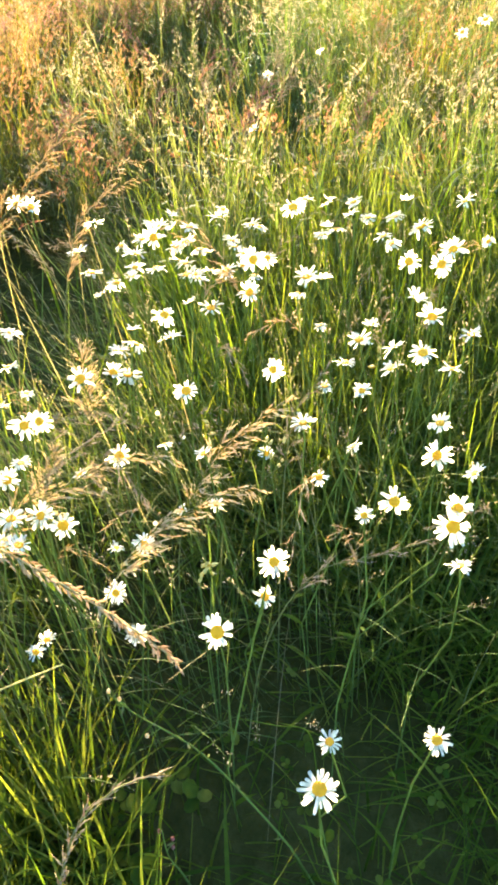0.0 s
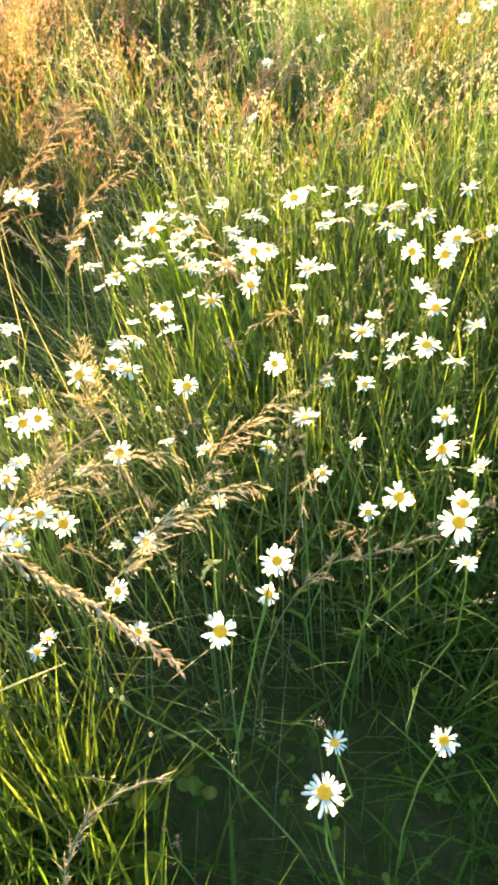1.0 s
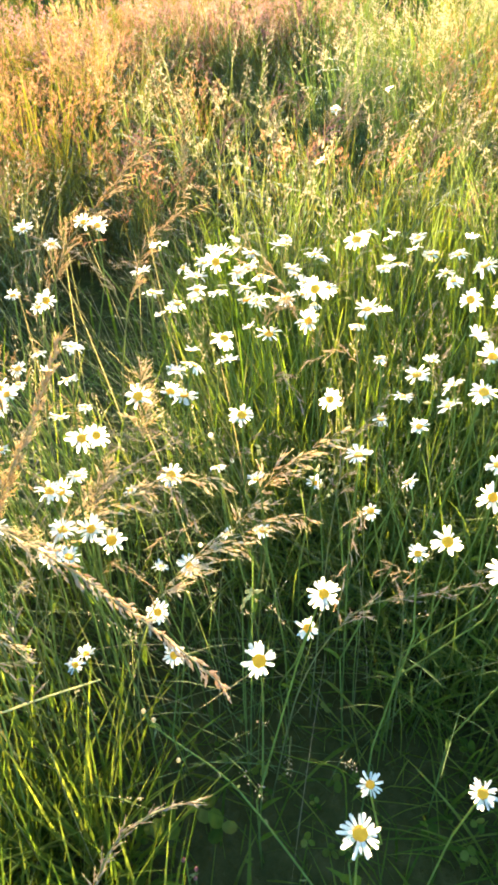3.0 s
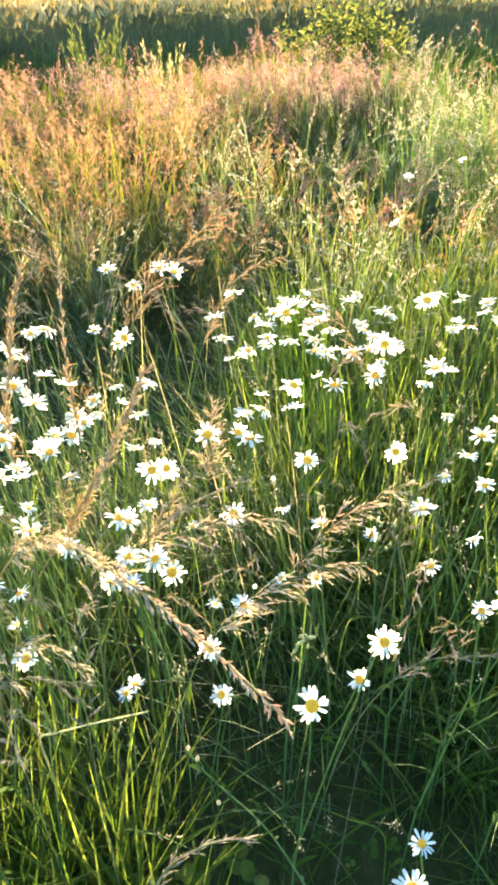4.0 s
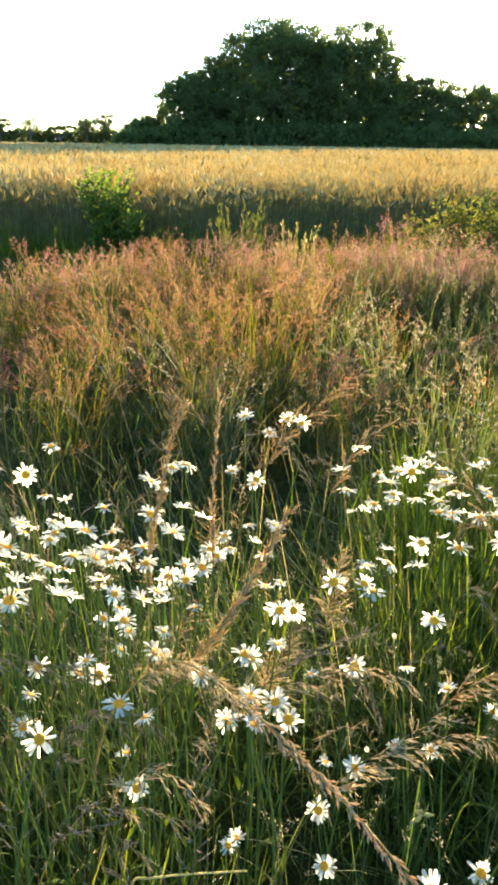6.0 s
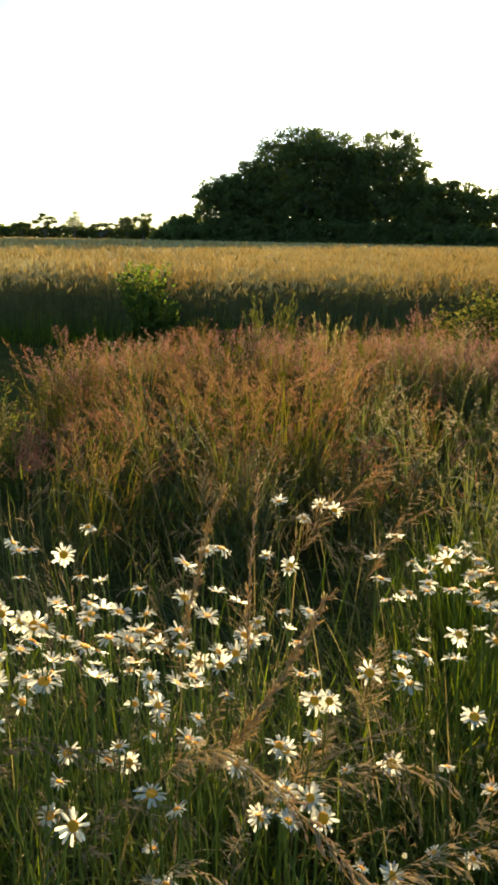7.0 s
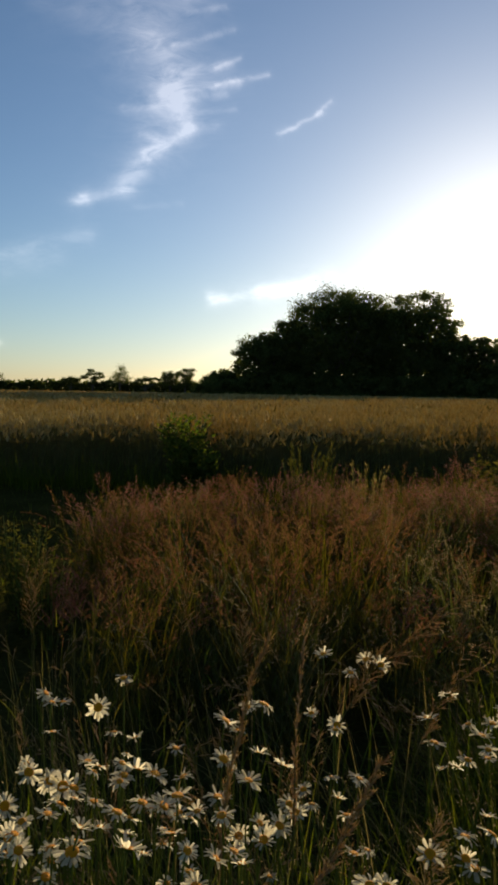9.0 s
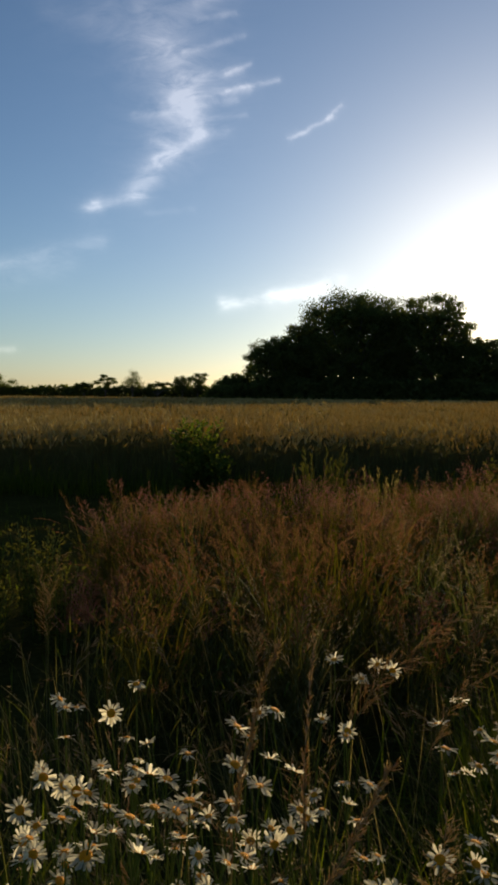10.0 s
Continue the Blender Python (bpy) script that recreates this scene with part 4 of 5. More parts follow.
STAND_MIDDLE_LEFT_C = [
    (-0.22, 1.14, 0.76, 3.1, 2), (-0.21, 0.77, 0.79, 3.3, 2), (-0.21, 0.82, 0.81, 3.6, 2),
    (-0.19, 0.77, 0.8, 3.2, 4), (-0.19, 0.99, 0.76, 4.3, 2), (-0.18, 0.75, 0.8, 3, 1), (-0.18, 1.07, 0.76, 3.4, 2),
    (-0.16, 0.84, 0.77, 4.1, 4), (-0.14, 0.98, 0.79, 4, 1), (-0.13, 0.97, 0.74, 3.7, 3), (-0.12, 0.95, 0.74, 3.3, 4),
    (-0.11, 1.08, 0.7, 3.3, 4),
]
STAND_MIDDLE_CENTRE_A = [
    (-0.1, 0.76, 0.6, 3.8, 6), (-0.1, 0.94, 0.76, 2.7, 2), (-0.08, 0.76, 0.71, 3.6, 6), (-0.07, 0.79, 0.68, 3.4, 8),
    (-0.07, 1.03, 0.75, 2.7, 1), (-0.05, 0.84, 0.76, 3, 2), (-0.04, 1.1, 0.65, 4.5, 2), (-0.03, 0.84, 0.72, 4.2, 6),
    (-0.02, 0.75, 0.61, 4, 8), (-0.02, 0.97, 0.68, 2.9, 2), (-0.02, 1.12, 0.7, 3.9, 1), (-0.01, 0.84, 0.72, 3.8, 7),
    (0.02, 0.85, 0.6, 2.5, 2), (0.04, 0.78, 0.5, 3, 2), (0.06, 0.94, 0.7, 4.2, 5), (0.08, 0.77, 0.5, 3.6, 7),
    (0.08, 0.83, 0.63, 4, 8), (0.11, 0.95, 0.69, 3.6, 3), (0.14, 0.78, 0.67, 2.4, 1), (0.14, 1.02, 0.63, 4.9, 4),
]
STAND_MIDDLE_CENTRE_B = [
    (0.14, 1.08, 0.64, 4.5, 4), (0.16, 0.86, 0.45, 2.8, 4), (0.16, 1.01, 0.69, 4.2, 1),
    (0.17, 1.07, 0.68, 3, 1), (0.2, 0.87, 0.68, 4, 6), (0.22, 0.86, 0.44, 3.2, 9), (0.22, 1.04, 0.71, 4.4, 5),
    (0.24, 1.11, 0.62, 5.2, 2), (0.28, 1.11, 0.68, 2.9, 2),
]
STAND_MIDDLE_RIGHT_A = [
    (0.33, 0.85, 0.69, 3.7, 8), (0.34, 0.93, 0.45, 3.2, 7), (0.41, 0.84, 0.64, 3, 3), (0.41, 1.13, 0.72, 4.9, 7),
    (0.43, 0.76, 0.68, 2.9, 5), (0.43, 0.9, 0.71, 2.6, 2), (0.46, 0.87, 0.65, 3.8, 3), (0.46, 1.05, 0.68, 3.5, 2),
    (0.49, 1.08, 0.69, 5.2, 2), (0.51, 0.88, 0.7, 2.8, 2), (0.54, 0.78, 0.7, 4.4, 6), (0.54, 0.86, 0.62, 4.3, 3),
    (0.54, 0.86, 0.66, 4.4, 1), (0.54, 0.97, 0.61, 4.6, 3), (0.58, 0.76, 0.67, 3.9, 2), (0.64, 0.96, 0.67, 5.2, 1),
    (0.67, 0.95, 0.63, 5.2, 6), (0.68, 0.85, 0.65, 3.9, 3), (0.77, 1.05, 0.69, 5.2, 1), (0.8, 1.12, 0.62, 5.2, 7),
]
STAND_MIDDLE_RIGHT_B = [
    (0.83, 1.03, 0.7, 2.8, 2),
]
STAND_BACK_LEFT_A = [
    (-0.6, 1.29, 0.74, 4, 2), (-0.57, 1.3, 0.72, 3.8, 2), (-0.54, 1.16, 0.73, 3.6, 3), (-0.46, 1.33, 0.76, 3.9, 1),
    (-0.24, 1.15, 0.77, 4.9, 3), (-0.21, 1.23, 0.76, 3.3, 3), (-0.18, 1.2, 0.78, 4.8, 4),
]
STAND_BACK_CENTRE_A = [
    (-0.07, 1.48, 0.77, 4.4, 1), (-0.05, 1.26, 0.72, 3.9, 7), (-0.02, 1.36, 0.78, 3.4, 2), (0.06, 1.89, 0.61, 5.2, 3),
    (0.09, 1.8, 0.63, 5.2, 6), (0.14, 1.42, 0.67, 4.8, 4), (0.16, 1.44, 0.61, 5.2, 2), (0.19, 1.47, 0.7, 4.4, 1),
    (0.21, 1.23, 0.69, 3.5, 3), (0.23, 1.3, 0.67, 3.9, 4), (0.25, 1.2, 0.71, 4.3, 2), (0.26, 1.46, 0.62, 5.2, 3),
]
STAND_BACK_RIGHT_A = [
    (0.3, 1.43, 0.66, 5.2, 6), (0.32, 1.2, 0.68, 3.7, 3), (0.32, 1.52, 0.65, 4.4, 1), (0.33, 1.3, 0.63, 4.8, 4),
    (0.33, 1.31, 0.65, 4.3, 4), (0.34, 1.19, 0.61, 5, 4), (0.34, 1.32, 0.69, 4.9, 3), (0.35, 1.2, 0.68, 3.3, 1),
    (0.37, 1.33, 0.66, 4.8, 3), (0.4, 1.26, 0.64, 4.7, 4), (0.41, 1.16, 0.64, 5.1, 6), (0.41, 1.55, 0.61, 5.2, 2),
    (0.46, 1.48, 0.65, 5.2, 2), (0.48, 1.46, 0.6, 4.5, 1), (0.49, 1.27, 0.64, 4.3, 5), (0.53, 1.41, 0.64, 3.9, 2),
    (0.57, 1.32, 0.71, 5.2, 6), (0.58, 1.21, 0.6, 5.2, 2), (0.62, 1.65, 0.76, 2.8, 3), (0.65, 1.28, 0.66, 5.2, 1),
]
STAND_BACK_RIGHT_B = [
    (0.65, 1.43, 0.67, 4.7, 1), (0.75, 1.16, 0.62, 5, 7), (0.77, 1.16, 0.69, 5.2, 5),
    (0.77, 1.26, 0.67, 4.4, 1), (0.78, 1.24, 0.71, 3.8, 2), (0.96, 2.41, 0.66, 4.3, 3), (1.01, 1.35, 0.62, 5.2, 1),
    (1.14, 2.39, 0.71, 3.1, 2), (1.64, 2.33, 0.71, 4.8, 3), (1.66, 2.24, 0.76, 5.2, 3),
]
for stand in (STAND_FRONT_LEFT_A, STAND_FRONT_CENTRE_A, STAND_FRONT_RIGHT_A, STAND_MIDDLE_LEFT_A, STAND_MIDDLE_LEFT_B, STAND_MIDDLE_LEFT_C, STAND_MIDDLE_CENTRE_A, STAND_MIDDLE_CENTRE_B, STAND_MIDDLE_RIGHT_A, STAND_MIDDLE_RIGHT_B, STAND_BACK_LEFT_A, STAND_BACK_CENTRE_A, STAND_BACK_RIGHT_A, STAND_BACK_RIGHT_B):
    for place in stand:
        daisy(*place)
# the thick of the stand, nearer and to the west of those
fill = random.Random(15)
for i in range(30):
    cx_, cy_ = ((0.34, 1.34), (0.34, 1.34), (0.68, 1.31))[i % 3]
    daisy(cx_ + fill.gauss(0, 0.075), cy_ + fill.gauss(0, 0.085), fill.uniform(0.6, 0.71), fill.uniform(2.8, 4.6), fill.choice((1, 2, 2, 3, 4)))
for i in range(20):
    daisy(fill.uniform(-0.56, -0.28), fill.uniform(0.72, 1.0), fill.uniform(0.70, 0.82), fill.uniform(3.2, 4.8), fill.choice((1, 2, 3, 5, 7)))
for i in range(58):
    x, y = fill.uniform(-0.85, -0.02), fill.uniform(0.62, 1.2)
    daisy(x, y, fill.uniform(0.58, 0.78), fill.uniform(2.6, 4.2), fill.choice((1, 1, 2, 3, 4, 6)))


# ---- flowering grass stalks among the daisies ----
def curve(points, count):
    p = np.array([points[0], *points, points[-1]], float)
    p[0] = 2 * p[1] - p[2]
    p[-1] = 2 * p[-2] - p[-3]
    out = []
    for i in range(1, len(p) - 2):
        for s in np.linspace(0, 1, count, endpoint=i == len(p) - 3):
            a, b, c, d = p[i - 1], p[i], p[i + 1], p[i + 2]
            out.append(0.5 * (2 * b + (c - a) * s + (2 * a - 5 * b + 4 * c - d) * s * s + (3 * b - a - 3 * c + d) * s ** 3))
    return np.array(out)


def seed_stalk(points, head, seed, label, material, branches=16, reach=0.06, spread=0.5, droop=0.35, husk=0.011, one_side=0.0, name="seed_stalk", thick=0.0014, tip=None, stem=None):
    """A grass stalk through points from its foot to its tip; the last share head of it bears branchlets with husks."""
    rng = np.random.default_rng(seed)
    foot = np.array(points[0], float)
    line_ = curve(np.array(points, float) - foot, 7)
    root = thing(name, *foot, label, "stalk", "flowering stalks among the daisies")
    k = len(line_)
    part("stem", mesh_of("grass_stem", *tube(line_, np.linspace(thick, thick * 0.35, k), 5), stem or GREEN_STEM), root)
    along = np.concatenate([[0], np.cumsum(np.linalg.norm(np.diff(line_, axis=0), axis=1))])
    way = unit(np.gradient(line_, axis=0))
    pieces, at, dirs, size, outer = [], [], [], [], []
    for b in range(branches):
        s = 1 - head * (1 - (b + rng.random() * 0.8) / branches)
        here = np.array([np.interp(s * along[-1], along, line_[:, i]) for i in range(3)])
        d = unit(np.array([np.interp(s * along[-1], along, way[:, i]) for i in range(3)]))
        side = unit(np.cross(d, rng.normal(size=3)))
        if one_side:
            side = unit(side * (1 - one_side) + one_side * np.array([0.75, -0.2, -0.3]))
        rest = 1 - (s - 1 + head) / head
        length = reach * ((0.12 + 0.88 * rest ** 1.8 * (1 - 0.5 * rest ** 6)) if tip else (0.25 + 0.75 * rest ** 0.7)) * rng.uniform(0.6, 1.15)
        mid = here + (d * 0.8 + side * spread) * length * 0.5
        end = mid + (d * 0.7 + side * spread * 0.8 + np.array([0, 0, -droop])) * length * 0.6
        twig = curve([here, mid, end], 3)
        pieces.append(tube(twig, np.linspace(0.0005, 0.00025, len(twig)), 3))
        n_ = max(3, int(length / husk * 1.7))
        for j in range(n_):
            u_ = 0.25 + 0.75 * (j + rng.random()) / n_
            q = here * (1 - u_) ** 2 + 2 * mid * u_ * (1 - u_) + end * u_ * u_
            at.append(q)
            dirs.append(unit(end - here) + rng.normal(size=3) * 0.28 + np.array([0, 0, -droop * 0.5]))
            size.append(husk * rng.uniform(0.7, 1.25))
            outer.append(rest < 0.5)
    size = np.array(size)
    if tip:
        end_ = np.array(outer)
        part("tip", joined("tip", [spikelets(np.array(at)[end_], np.array(dirs)[end_], size[end_] * 1.1, size[end_] * 0.33, rng, True)], tip, False), root, "narrow tawny tip of the head")
        at, dirs, size = np.array(at)[~end_], np.array(dirs)[~end_], size[~end_]
    husks = spikelets(np.array(at), np.array(dirs), size, size * 0.22, rng, True)
    awns = spikelets(np.array(at) + unit(np.array(dirs)) * (size * 0.7)[:, None], np.array(dirs), size * 0.9, size * 0.05, rng)
    part("seed_head", joined("seed_head", [husks, awns, *pieces], material, False), root, "feathery drooping seed head")
    return root


OAT = "pale feathery grass stalk nodding over the daisies"
seed_stalk([(-0.36, 0.88, 0), (-0.29, 0.81, 0.5), (-0.175, 0.68, 0.76), (-0.09, 0.575, 0.805), (0.002, 0.455, 0.80), (0.052, 0.385, 0.785)], 0.40, 1, "pale feathery seed head with a tawny tip, bending low", CREAM_HEAD, 110, 0.08, 0.36, 0.16, 0.0078, thick=0.0019, tip=HUSK, stem=STRAW)
seed_stalk([(-0.36, 0.8, 0), (-0.25, 0.77, 0.5), (-0.115, 0.718, 0.775), (-0.084, 0.747, 0.811), (-0.053, 0.776, 0.854), (-0.025, 0.80, 0.897)], 0.30, 4, "reddish-brown grass head leaning over the daisies", TAWNY_HEAD, 100, 0.040, 0.24, 0.1, 0.0085, stem=STRAW)
seed_stalk([(-0.24, 0.86, 0), (-0.225, 0.87, 0.5), (-0.212, 0.887, 0.79), (-0.197, 0.912, 0.86), (-0.186, 0.935, 0.92), (-0.163, 0.96, 0.98)], 0.30, 5, "tall reddish-brown grass head standing above the daisies", TAWNY_HEAD, 95, 0.034, 0.20, 0.0, 0.0085, stem=STRAW)
seed_stalk([(-0.128, 0.89, 0), (-0.124, 0.895, 0.5), (-0.124, 0.895, 0.82), (-0.121, 0.899, 0.904), (-0.115, 0.937, 1.0)], 0.26, 6, "slender yellowish grass spike standing above the daisies", HUSK, 60, 0.022, 0.15, 0.0, 0.008)
seed_stalk([(-0.2, 0.28, 0), (-0.14, 0.31, 0.45), (-0.075, 0.331, 0.66), (-0.027, 0.345, 0.69), (0.016, 0.347, 0.682)], 0.25, 7, OAT, PALE_HEAD, 22, 0.03, 0.2, 0.05, 0.009)
seed_stalk([(0.27, 0.75, 0), (0.30, 0.765, 0.45), (0.326, 0.776, 0.64), (0.368, 0.789, 0.69), (0.40, 0.80, 0.71)], 0.25, 8, OAT, PALE_HEAD, 14, 0.05, 0.4, 0.5, 0.009, 0.3)
seed_stalk([(0.15, 0.62, 0), (0.2, 0.61, 0.36), (0.27, 0.59, 0.535), (0.35, 0.562, 0.57), (0.422, 0.543, 0.59)], 0.30, 9, OAT, PALE_HEAD, 16, 0.045, 0.35, 0.3, 0.0085)
seed_stalk([(0.04, 0.96, 0), (0.05, 0.965, 0.4), (0.06, 0.966, 0.62), (0.072, 0.964, 0.735)], 0.20, 10, "fluffy cream grass head among the daisies", CREAM_HEAD, 55, 0.045, 0.8, 0.2, 0.009)
seed_stalk([(-0.14, 1.27, 0), (-0.09, 1.28, 0.55), (-0.005, 1.30, 0.78), (0.058, 1.306, 0.838), (0.12, 1.312, 0.90), (0.20, 1.316, 0.955)], 0.34, 11, "tawny feathery grass stalk arching over the daisies", TAWNY_HEAD, 42, 0.08, 0.42, 0.3, 0.0095)
seed_stalk([(0.02, 1.22, 0), (0.05, 1.24, 0.5), (0.12, 1.25, 0.76), (0.19, 1.26, 0.83), (0.25, 1.27, 0.845)], 0.26, 13, OAT, TAWNY_HEAD, 30, 0.05, 0.35, 0.3, 0.009)
seed_stalk([(-0.05, 0.90, 0), (-0.05, 0.90, 0.4), (-0.035, 0.895, 0.56), (0.0, 0.89, 0.625)], 0.18, 12, "fluffy golden grass head among the daisies", CREAM_HEAD, 50, 0.04, 0.75, 0.4, 0.009)
PLUME = "long pale oat-like panicle arching and drooping in the wind"
seed_stalk([(-0.20, 0.80, 0), (-0.16, 0.79, 0.42), (-0.094, 0.781, 0.60), (-0.03, 0.762, 0.655), (0.063, 0.768, 0.675), (0.144, 0.767, 0.655)], 0.34, 14, PLUME, CREAM_HEAD, 30, 0.062, 0.42, 0.55, 0.0135, 0.35, thick=0.0011)
seed_stalk([(-0.06, 0.70, 0), (-0.02, 0.69, 0.42), (0.052, 0.672, 0.60), (0.116, 0.669, 0.64), (0.184, 0.683, 0.645), (0.235, 0.69, 0.63)], 0.32, 15, PLUME, CREAM_HEAD, 30, 0.062, 0.42, 0.55, 0.0135, 0.35, thick=0.0011)
seed_stalk([(0.10, 0.80, 0), (0.13, 0.79, 0.42), (0.19, 0.775, 0.60), (0.25, 0.77, 0.66), (0.32, 0.775, 0.69)], 0.30, 16, PLUME, CREAM_HEAD, 30, 0.058, 0.42, 0.5, 0.0135, 0.35, thick=0.0011)
seed_stalk([(-0.56, 0.80, 0), (-0.53, 0.785, 0.45), (-0.437, 0.762, 0.685), (-0.353, 0.749, 0.705), (-0.267, 0.744, 0.69)], 0.28, 17, PLUME, PALE_HEAD, 28, 0.06, 0.4, 0.6, 0.010, 0.35, thick=0.0011)
seed_stalk([(-0.40, 0.76, 0), (-0.37, 0.74, 0.42), (-0.291, 0.718, 0.635), (-0.24, 0.707, 0.66), (-0.18, 0.702, 0.645)], 0.28, 18, PLUME, PALE_HEAD, 24, 0.055, 0.4, 0.6, 0.010, 0.35, thick=0.0011)
snapped = thing("bent_grass_blade", -0.25, 0.74, 0, "golden grass blade snapped over flat above the green", "grass blade")
fold = curve([(0, 0, 0), (0.012, -0.04, 0.28), (0.026, -0.088, 0.43), (0.05, -0.098, 0.452), (0.10, -0.096, 0.456), (0.175, -0.085, 0.446)], 6)
part("blade", mesh_of("bent_blade", *tube(fold, np.linspace(0.0022, 0.0012, len(fold)), 5), POD), snapped)
fog_rng = random.Random(12)
for i in range(20):
    r = fog_rng
    x, y, tall_ = (r.uniform(-1.02, -0.42), r.uniform(1.95, 2.35), r.uniform(0.66, 0.78)) if i < 14 else ((-0.17, 2.16, 0.66), (0.46, 2.6, 0.68), (0.34, 2.36, 0.64), (0.22, 2.4, 0.62), (-0.30, 2.12, 0.6), (0.72, 3.0, 0.72))[i - 14]
    a, bow = r.uniform(0, 6.28), r.uniform(0.02, 0.07)
    cx_, sx_ = math.cos(a) * bow, math.sin(a) * bow
    pts = [(x, y, 0), (x + cx_ * 0.1, y + sx_ * 0.1, tall_ * 0.5), (x + cx_ * 0.4, y + sx_ * 0.4, tall_ * 0.85), (x + cx_, y + sx_, tall_), (x + cx_ * 1.5, y + sx_ * 1.5, tall_ + 0.04)]
    seed_stalk(pts, 0.24, 400 + i, "fluffy pinkish-brown grass head at the front of the tall grass", PINK_HEAD if i % 3 else TAWNY_HEAD, 30, 0.05, 0.75, 0.1, 0.0085, thick=0.0011)
for i in range(24):
    r = fog_rng
    x, y, tall_ = r.uniform(0.35, 1.5), r.uniform(1.8, 2.7), r.uniform(0.60, 0.74)
    a, bow = r.gauss(0.2, 0.8), r.uniform(0.04, 0.11)
    cx_, sx_ = math.cos(a) * bow, math.sin(a) * bow
    pts = [(x, y, 0), (x + cx_ * 0.1, y + sx_ * 0.1, tall_ * 0.5), (x + cx_ * 0.4, y + sx_ * 0.4, tall_ * 0.85), (x + cx_, y + sx_, tall_), (x + cx_ * 1.7, y + sx_ * 1.7, tall_ + 0.02)]
    seed_stalk(pts, 0.22, 450 + i, "fluffy beige grass head in the pale tall grass", PALE_HEAD if i % 4 else PINK_HEAD, 26, 0.045, 0.6, 0.2, 0.0085, thick=0.0011, stem=STRAW)
stalk_rng = random.Random(9)
for i in range(84):
    r = stalk_rng
    x, y = (r.uniform(-0.95, 1.45), r.uniform(0.45, 1.95)) if i < 58 else (r.uniform(-0.75, 0.02), r.uniform(0.6, 1.3))
    if y < 0.62 and -0.2 < x < 0.5:
        y += 0.5
    tall_ = r.uniform(0.52, 0.80)
    a, bow = r.choice((r.uniform(0, 6.28), r.gauss(2.9, 0.6))), r.uniform(0.04, 0.18)
    cx_, sx_ = math.cos(a) * bow, math.sin(a) * bow
    pts = [(x, y, 0), (x + cx_ * 0.15, y + sx_ * 0.15, tall_ * 0.45), (x + cx_ * 0.5, y + sx_ * 0.5, tall_ * 0.82), (x + cx_, y + sx_, tall_), (x + cx_ * 1.7, y + sx_ * 1.7, tall_ + r.uniform(-0.04, 0.05))]
    kind = r.choice((PALE_HEAD, PALE_HEAD, PALE_HEAD, HUSK, TAWNY_HEAD))
    seed_stalk(pts, r.uniform(0.16, 0.30), 100 + i, "thin grass stalk with a loose seed head", kind, r.randint(10, 18), r.uniform(0.025, 0.055), r.uniform(0.25, 0.7), r.uniform(0.1, 0.5), r.uniform(0.006, 0.009), thick=0.001)

for i in range(12):
    x, y, tall_ = r.uniform(-0.62, 0.08), r.uniform(0.52, 1.0), r.uniform(0.56, 0.72)
    a, bow = r.gauss(0.4, 0.9), r.uniform(0.08, 0.16)
    cx_, sx_ = math.cos(a) * bow, math.sin(a) * bow
    pts = [(x - cx_, y - sx_, 0), (x - cx_ * 0.9, y - sx_ * 0.9, tall_ * 0.55), (x - cx_ * 0.5, y - sx_ * 0.5, tall_ * 0.92), (x, y, tall_), (x + cx_ * 0.6, y + sx_ * 0.6, tall_ - 0.03)]
    seed_stalk(pts, r.uniform(0.2, 0.28), 240 + i, "pale grass panicle nodding with long drooping husks", PALE_HEAD if i % 3 else CREAM_HEAD, r.randint(12, 18), r.uniform(0.035, 0.06), 0.45, r.uniform(0.5, 0.9), r.uniform(0.008, 0.011), thick=0.0009)

# fine seeding grass, uncounted, all through the daisies
rng = np.random.default_rng(41)
base = scatter(1300, -1.5, 2.4, 0.62, 2.3, rng, lambda x, y: 1 - 0.85 * step(1.35, 1.6, y) * step(0.55, 0.25, x))
k = len(base)
az, lean, curl = rng.uniform(0, 2 * np.pi, k), np.abs(rng.normal(0.15, 0.2, k)), rng.gamma(2, 0.25, k)
length = np.clip(rng.normal(0.52, 0.09, k), 0.25, 0.72)
fine_stems = blades(base, az, lean, curl, length, np.full(k, 0.0014), 5, 0.0, full=0.95)
who = np.repeat(np.arange(k), 16)
p, d = bend(base[who], az[who], lean[who], curl[who], length[who], 1 - 0.22 * rng.random(len(who)))
a = rng.uniform(0, 2 * np.pi, len(who))
side = np.stack([np.cos(a), np.sin(a), 0 * a], -1)
seeds = spikelets(p + side * (0.006 * rng.random(len(who)))[:, None], d + side * 0.6, rng.uniform(0.004, 0.008, len(who)), rng.uniform(0.0015, 0.003, len(who)), rng)
bent = new("bent_grass", joined("bent_grass_stems", [fine_stems], GREEN_STEM))
tagged(bent, "fine pale seeding grass threading through the daisies", "grass", kind="stuff")
part("seed_heads", joined("bent_grass_heads", [seeds], PALE_HEAD, False), bent)


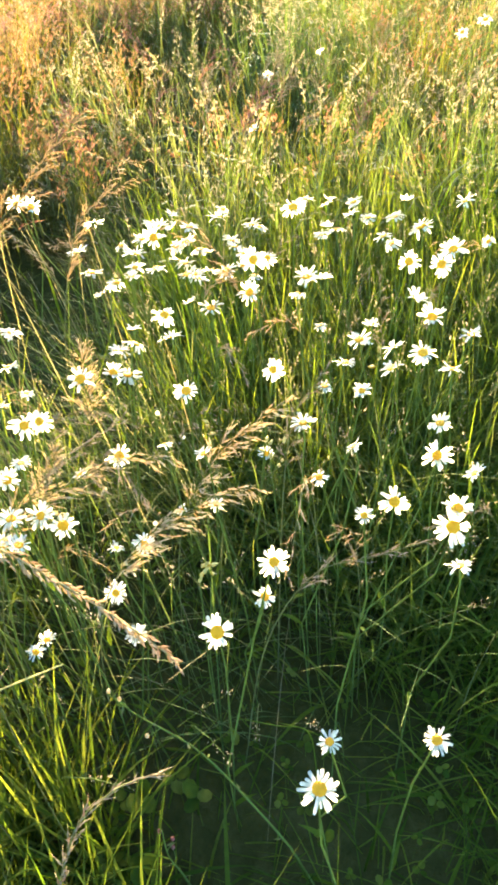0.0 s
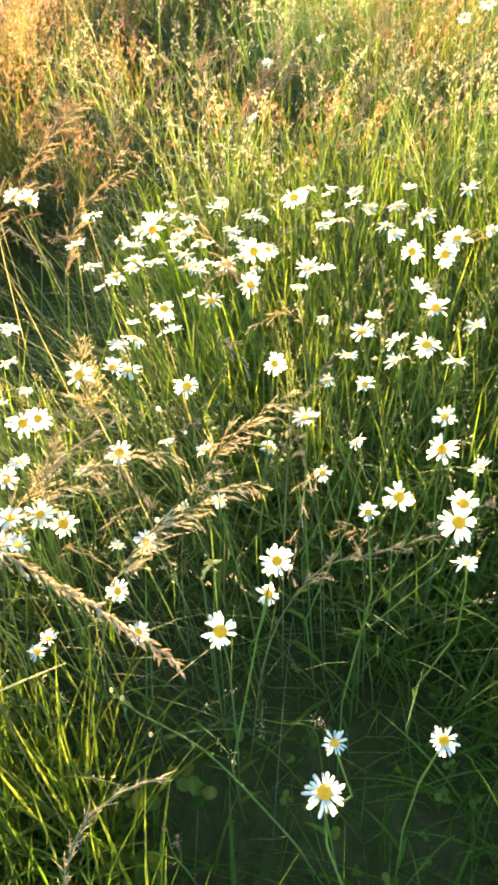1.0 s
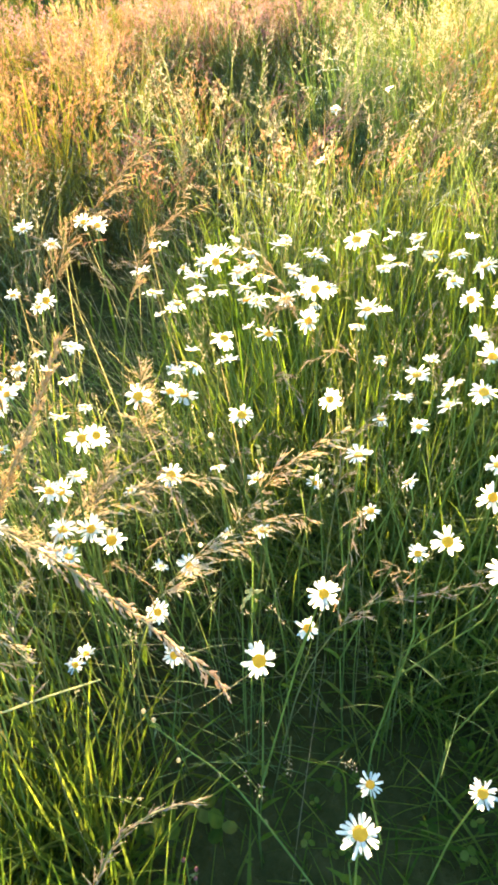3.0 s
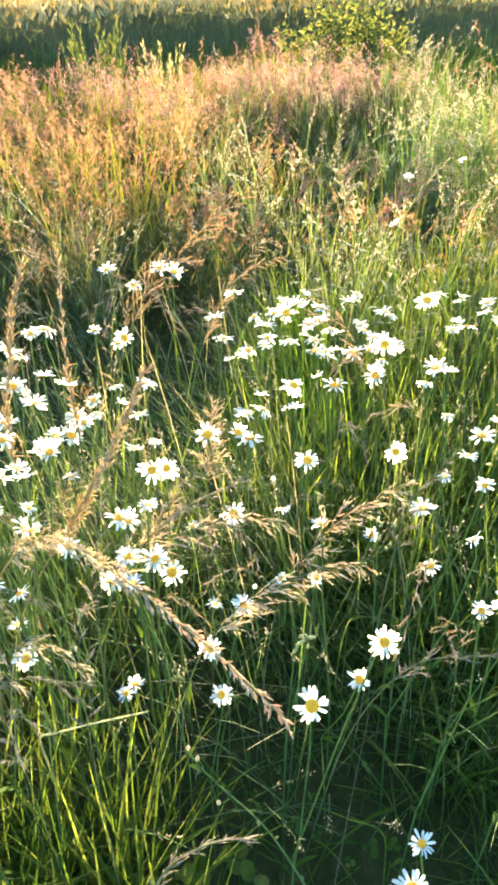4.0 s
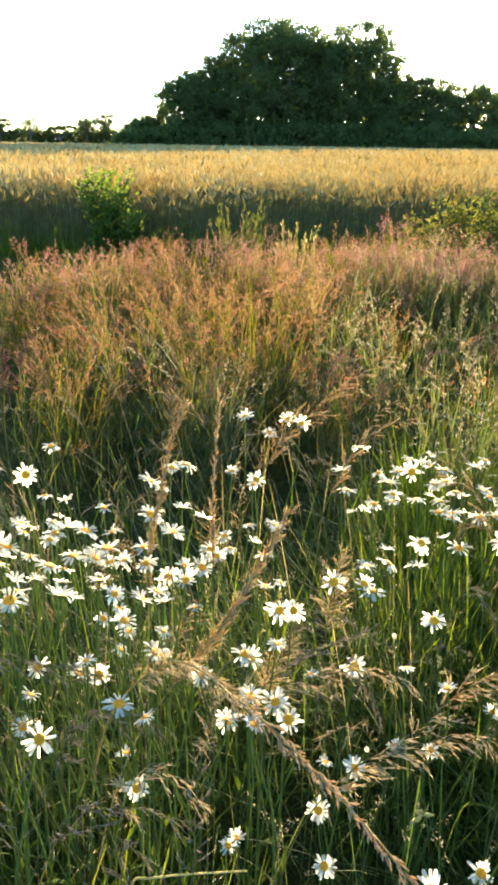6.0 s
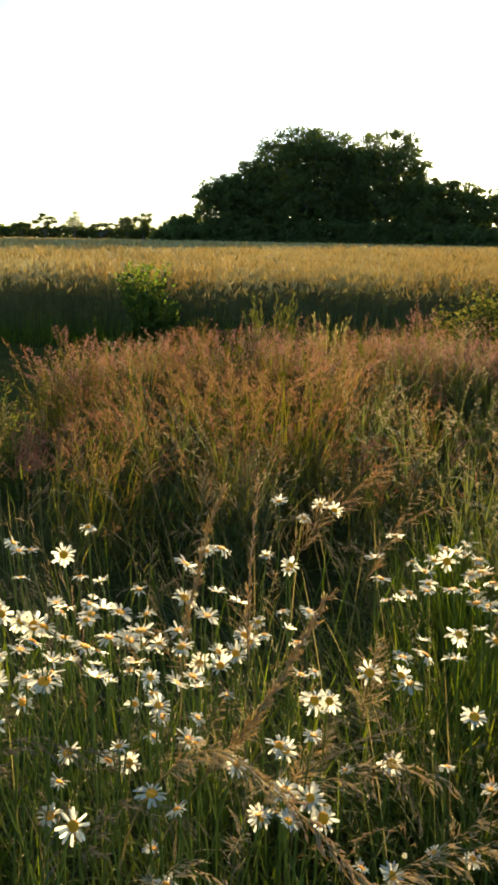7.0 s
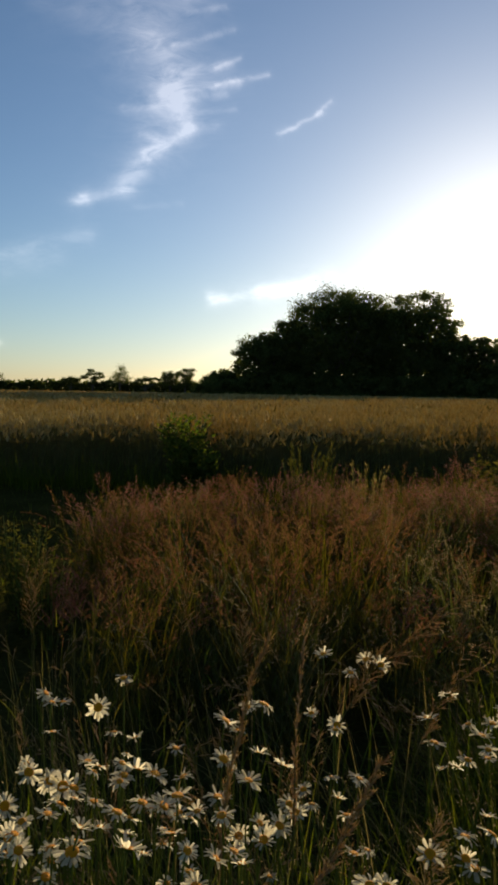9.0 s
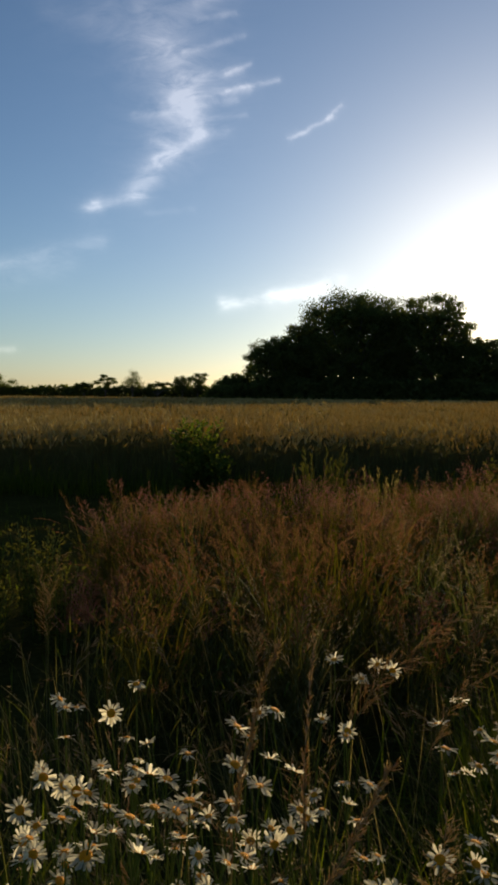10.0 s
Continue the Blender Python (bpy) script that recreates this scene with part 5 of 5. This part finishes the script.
# ---- yellow seed pods, buds and clover in the hollow ----
def pod_stem(x, y, z, seed, name, label, category, pods, material, long_, wide):
    r = random.Random(seed)
    root = thing(name, x + r.gauss(0, 0.02), y + r.gauss(0, 0.02), 0, label, category)
    top = Vector((x, y, z)) - root.location
    v, q, t = tube([(0, 0, -0.01), (top.x * 0.3, top.y * 0.3 + 0.01, top.z * 0.5), tuple(top)], [0.0013, 0.0012, 0.0009], 5)
    part("stem", mesh_of("pod_stem", v, q, t, STEM), root)
    for i in range(pods):
        rng_ = np.random.default_rng(seed * 50 + i)
        at = np.array([top + Vector((r.gauss(0, 0.004), r.gauss(0, 0.004), -0.011 * i))])
        if pods > 1:
            body = spikelets(at, rng_.normal(size=(1, 3)) * 0.5 + [0, 0, 1], np.array([long_]), np.array([wide]), rng_, True)
            part("pod", joined("pod", [body], material), root)
        else:
            rise = np.array([0.0, 0.12, 0.35, 0.65, 0.9, 1.0]) * long_
            part("bud", mesh_of("bud", *tube(at[0] + np.outer(rise, [0.05, 0.02, 1.0]), np.array([0.25, 0.75, 1.0, 0.85, 0.45, 0.1]) * wide * 0.5, 8), material), root)
    return root


for i, (x, y, z) in enumerate([(0.138, 0.677, 0.52), (0.157, 0.678, 0.517), (0.31, 0.836, 0.565), (0.332, 0.822, 0.551), (0.24, 0.93, 0.56), (0.60, 1.0, 0.55)]):
    pod_stem(x, y, z, 300 + i, "yellow_rattle", "stem with papery yellow seed pods", "wildflower", 4, POD, 0.017, 0.007)
for i in range(16):
    r = stalk_rng
    pod_stem(r.uniform(-0.6, 0.9), r.uniform(0.45, 1.3), r.uniform(0.38, 0.62), 330 + i, "daisy_bud", "closed pale daisy bud on a thin stem", "bud", 1, PETAL if i % 4 == 0 else STEM, 0.008, 0.008)



def leaning_weed(points, buds, seed, label, tint):
    """A thin stem through points from its foot, small bracts along it and round buds on short side twigs."""
    rng = np.random.default_rng(seed)
    foot = np.array(points[0], float)
    line_ = curve(np.array(points, float) - foot, 6)
    root = thing("leaning_weed", *foot, label, "weed")
    k = len(line_)
    part("stem", mesh_of("weed_stem", *tube(line_, np.linspace(0.0021, 0.0009, k), 6), STEM), root)
    for i in range(k // 3, k, 4):
        out = rng.normal(size=(1, 3)) + [0, 0, 0.5]
        part("bract", joined("bract", [spikelets(line_[i:i + 1], out, np.array([rng.uniform(0.010, 0.018)]), np.array([rng.uniform(0.003, 0.005)]), rng)], GREEN_STEM), root)
    for i in range(buds):
        start = line_[k - 1 - 4 * i]
        end = start + unit(rng.normal(size=3) * [1, 0.6, 0.3] + [0, 0, 0.6]) * (0.022 if i else 0.004)
        rise = np.array([0.0, 0.15, 0.4, 0.7, 0.92, 1.0]) * 0.008
        twig = curve([start, start * 0.5 + end * 0.5 + [0.002, 0, 0.001], end], 3)
        part("twig", mesh_of("twig", *tube(twig, np.linspace(0.0009, 0.0006, len(twig)), 5), STEM), root)
        part("bud", mesh_of("weed_bud", *tube(end + np.outer(rise, [0.1, 0.05, 1.0]), np.array([0.3, 0.8, 1.0, 0.9, 0.5, 0.1]) * 0.0032, 8), tint), root, "pale closed bud")
    return root


leaning_weed([(0.19, 0.37, 0), (0.165, 0.395, 0.12), (0.144, 0.417, 0.2), (0.087, 0.503, 0.29), (0.053, 0.541, 0.33), (-0.002, 0.582, 0.38), (-0.03, 0.61, 0.41)], 3, 501, "thin green weed stem leaning across the shaded hollow", CREAM_HEAD)
leaning_weed([(0.01, 0.425, 0), (-0.004, 0.44, 0.15), (-0.016, 0.457, 0.2), (-0.014, 0.474, 0.25)], 3, 502, "short weed stem with reddish buds in the hollow", PINK_HEAD)
lying_blade = thing("grass_blade", 0.23, 0.50, 0, "single bright grass blade lying across the hollow", "grass blade")
sag = curve([(0.01, -0.01, 0), (0.004, -0.004, 0.2), (-0.006, 0.004, 0.298), (-0.045, 0.025, 0.306), (-0.095, 0.061, 0.302)], 5)
part("blade", mesh_of("lying_blade", *tube(sag, np.linspace(0.0016, 0.0007, len(sag)), 5), GRASS), lying_blade)

rng = np.random.default_rng(51)
k = 120
centre = np.stack([rng.uniform(-0.3, 0.6, k), rng.uniform(0.05, 0.75, k), rng.uniform(0.04, 0.16, k)], -1)
broad_ones = [(-0.07, 0.59, 0.12), (-0.035, 0.577, 0.13), (0.046, 0.552, 0.12), (-0.104, 0.512, 0.12), (-0.062, 0.482, 0.13), (-0.085, 0.50, 0.10), (0.026, 0.60, 0.10)]
centre = np.concatenate([centre, broad_ones])
vs, ts, count = [], [], 0
ring = np.arange(8) * 2 * np.pi / 8
for i, c in enumerate(centre):
    turn, size = rng.uniform(0, 6.3), rng.uniform(0.004, 0.0095) if i < k else rng.uniform(0.012, 0.016)
    for j in range(3):
        a = turn + j * 2.1
        mid = c + np.array([math.cos(a), math.sin(a), 0.15]) * size
        tilt = rng.normal(0, 0.5, 2)
        disk = np.stack([mid[0] + np.cos(ring) * size * 0.85, mid[1] + np.sin(ring) * size * 0.85, mid[2] + size * (tilt[0] * np.cos(ring) + tilt[1] * np.sin(ring)) + 0.2 * size], -1)
        vs.append(np.concatenate([mid[None], disk]))
        ts += [(count, count + 1 + h, count + 1 + (h + 1) % 8) for h in range(8)]
        count += 9
    vs.append(np.array([[c[0] - 0.0006, c[1], 0.0], [c[0] + 0.0006, c[1], 0.0], [c[0], c[1], c[2]]]))
    ts.append((count, count + 1, count + 2))
    count += 3
clover = new("clover", mesh_of("clover", np.concatenate(vs), None, ts, GRASS))
tagged(clover, "low round clover leaves in the shaded hollow", "clover", kind="stuff")
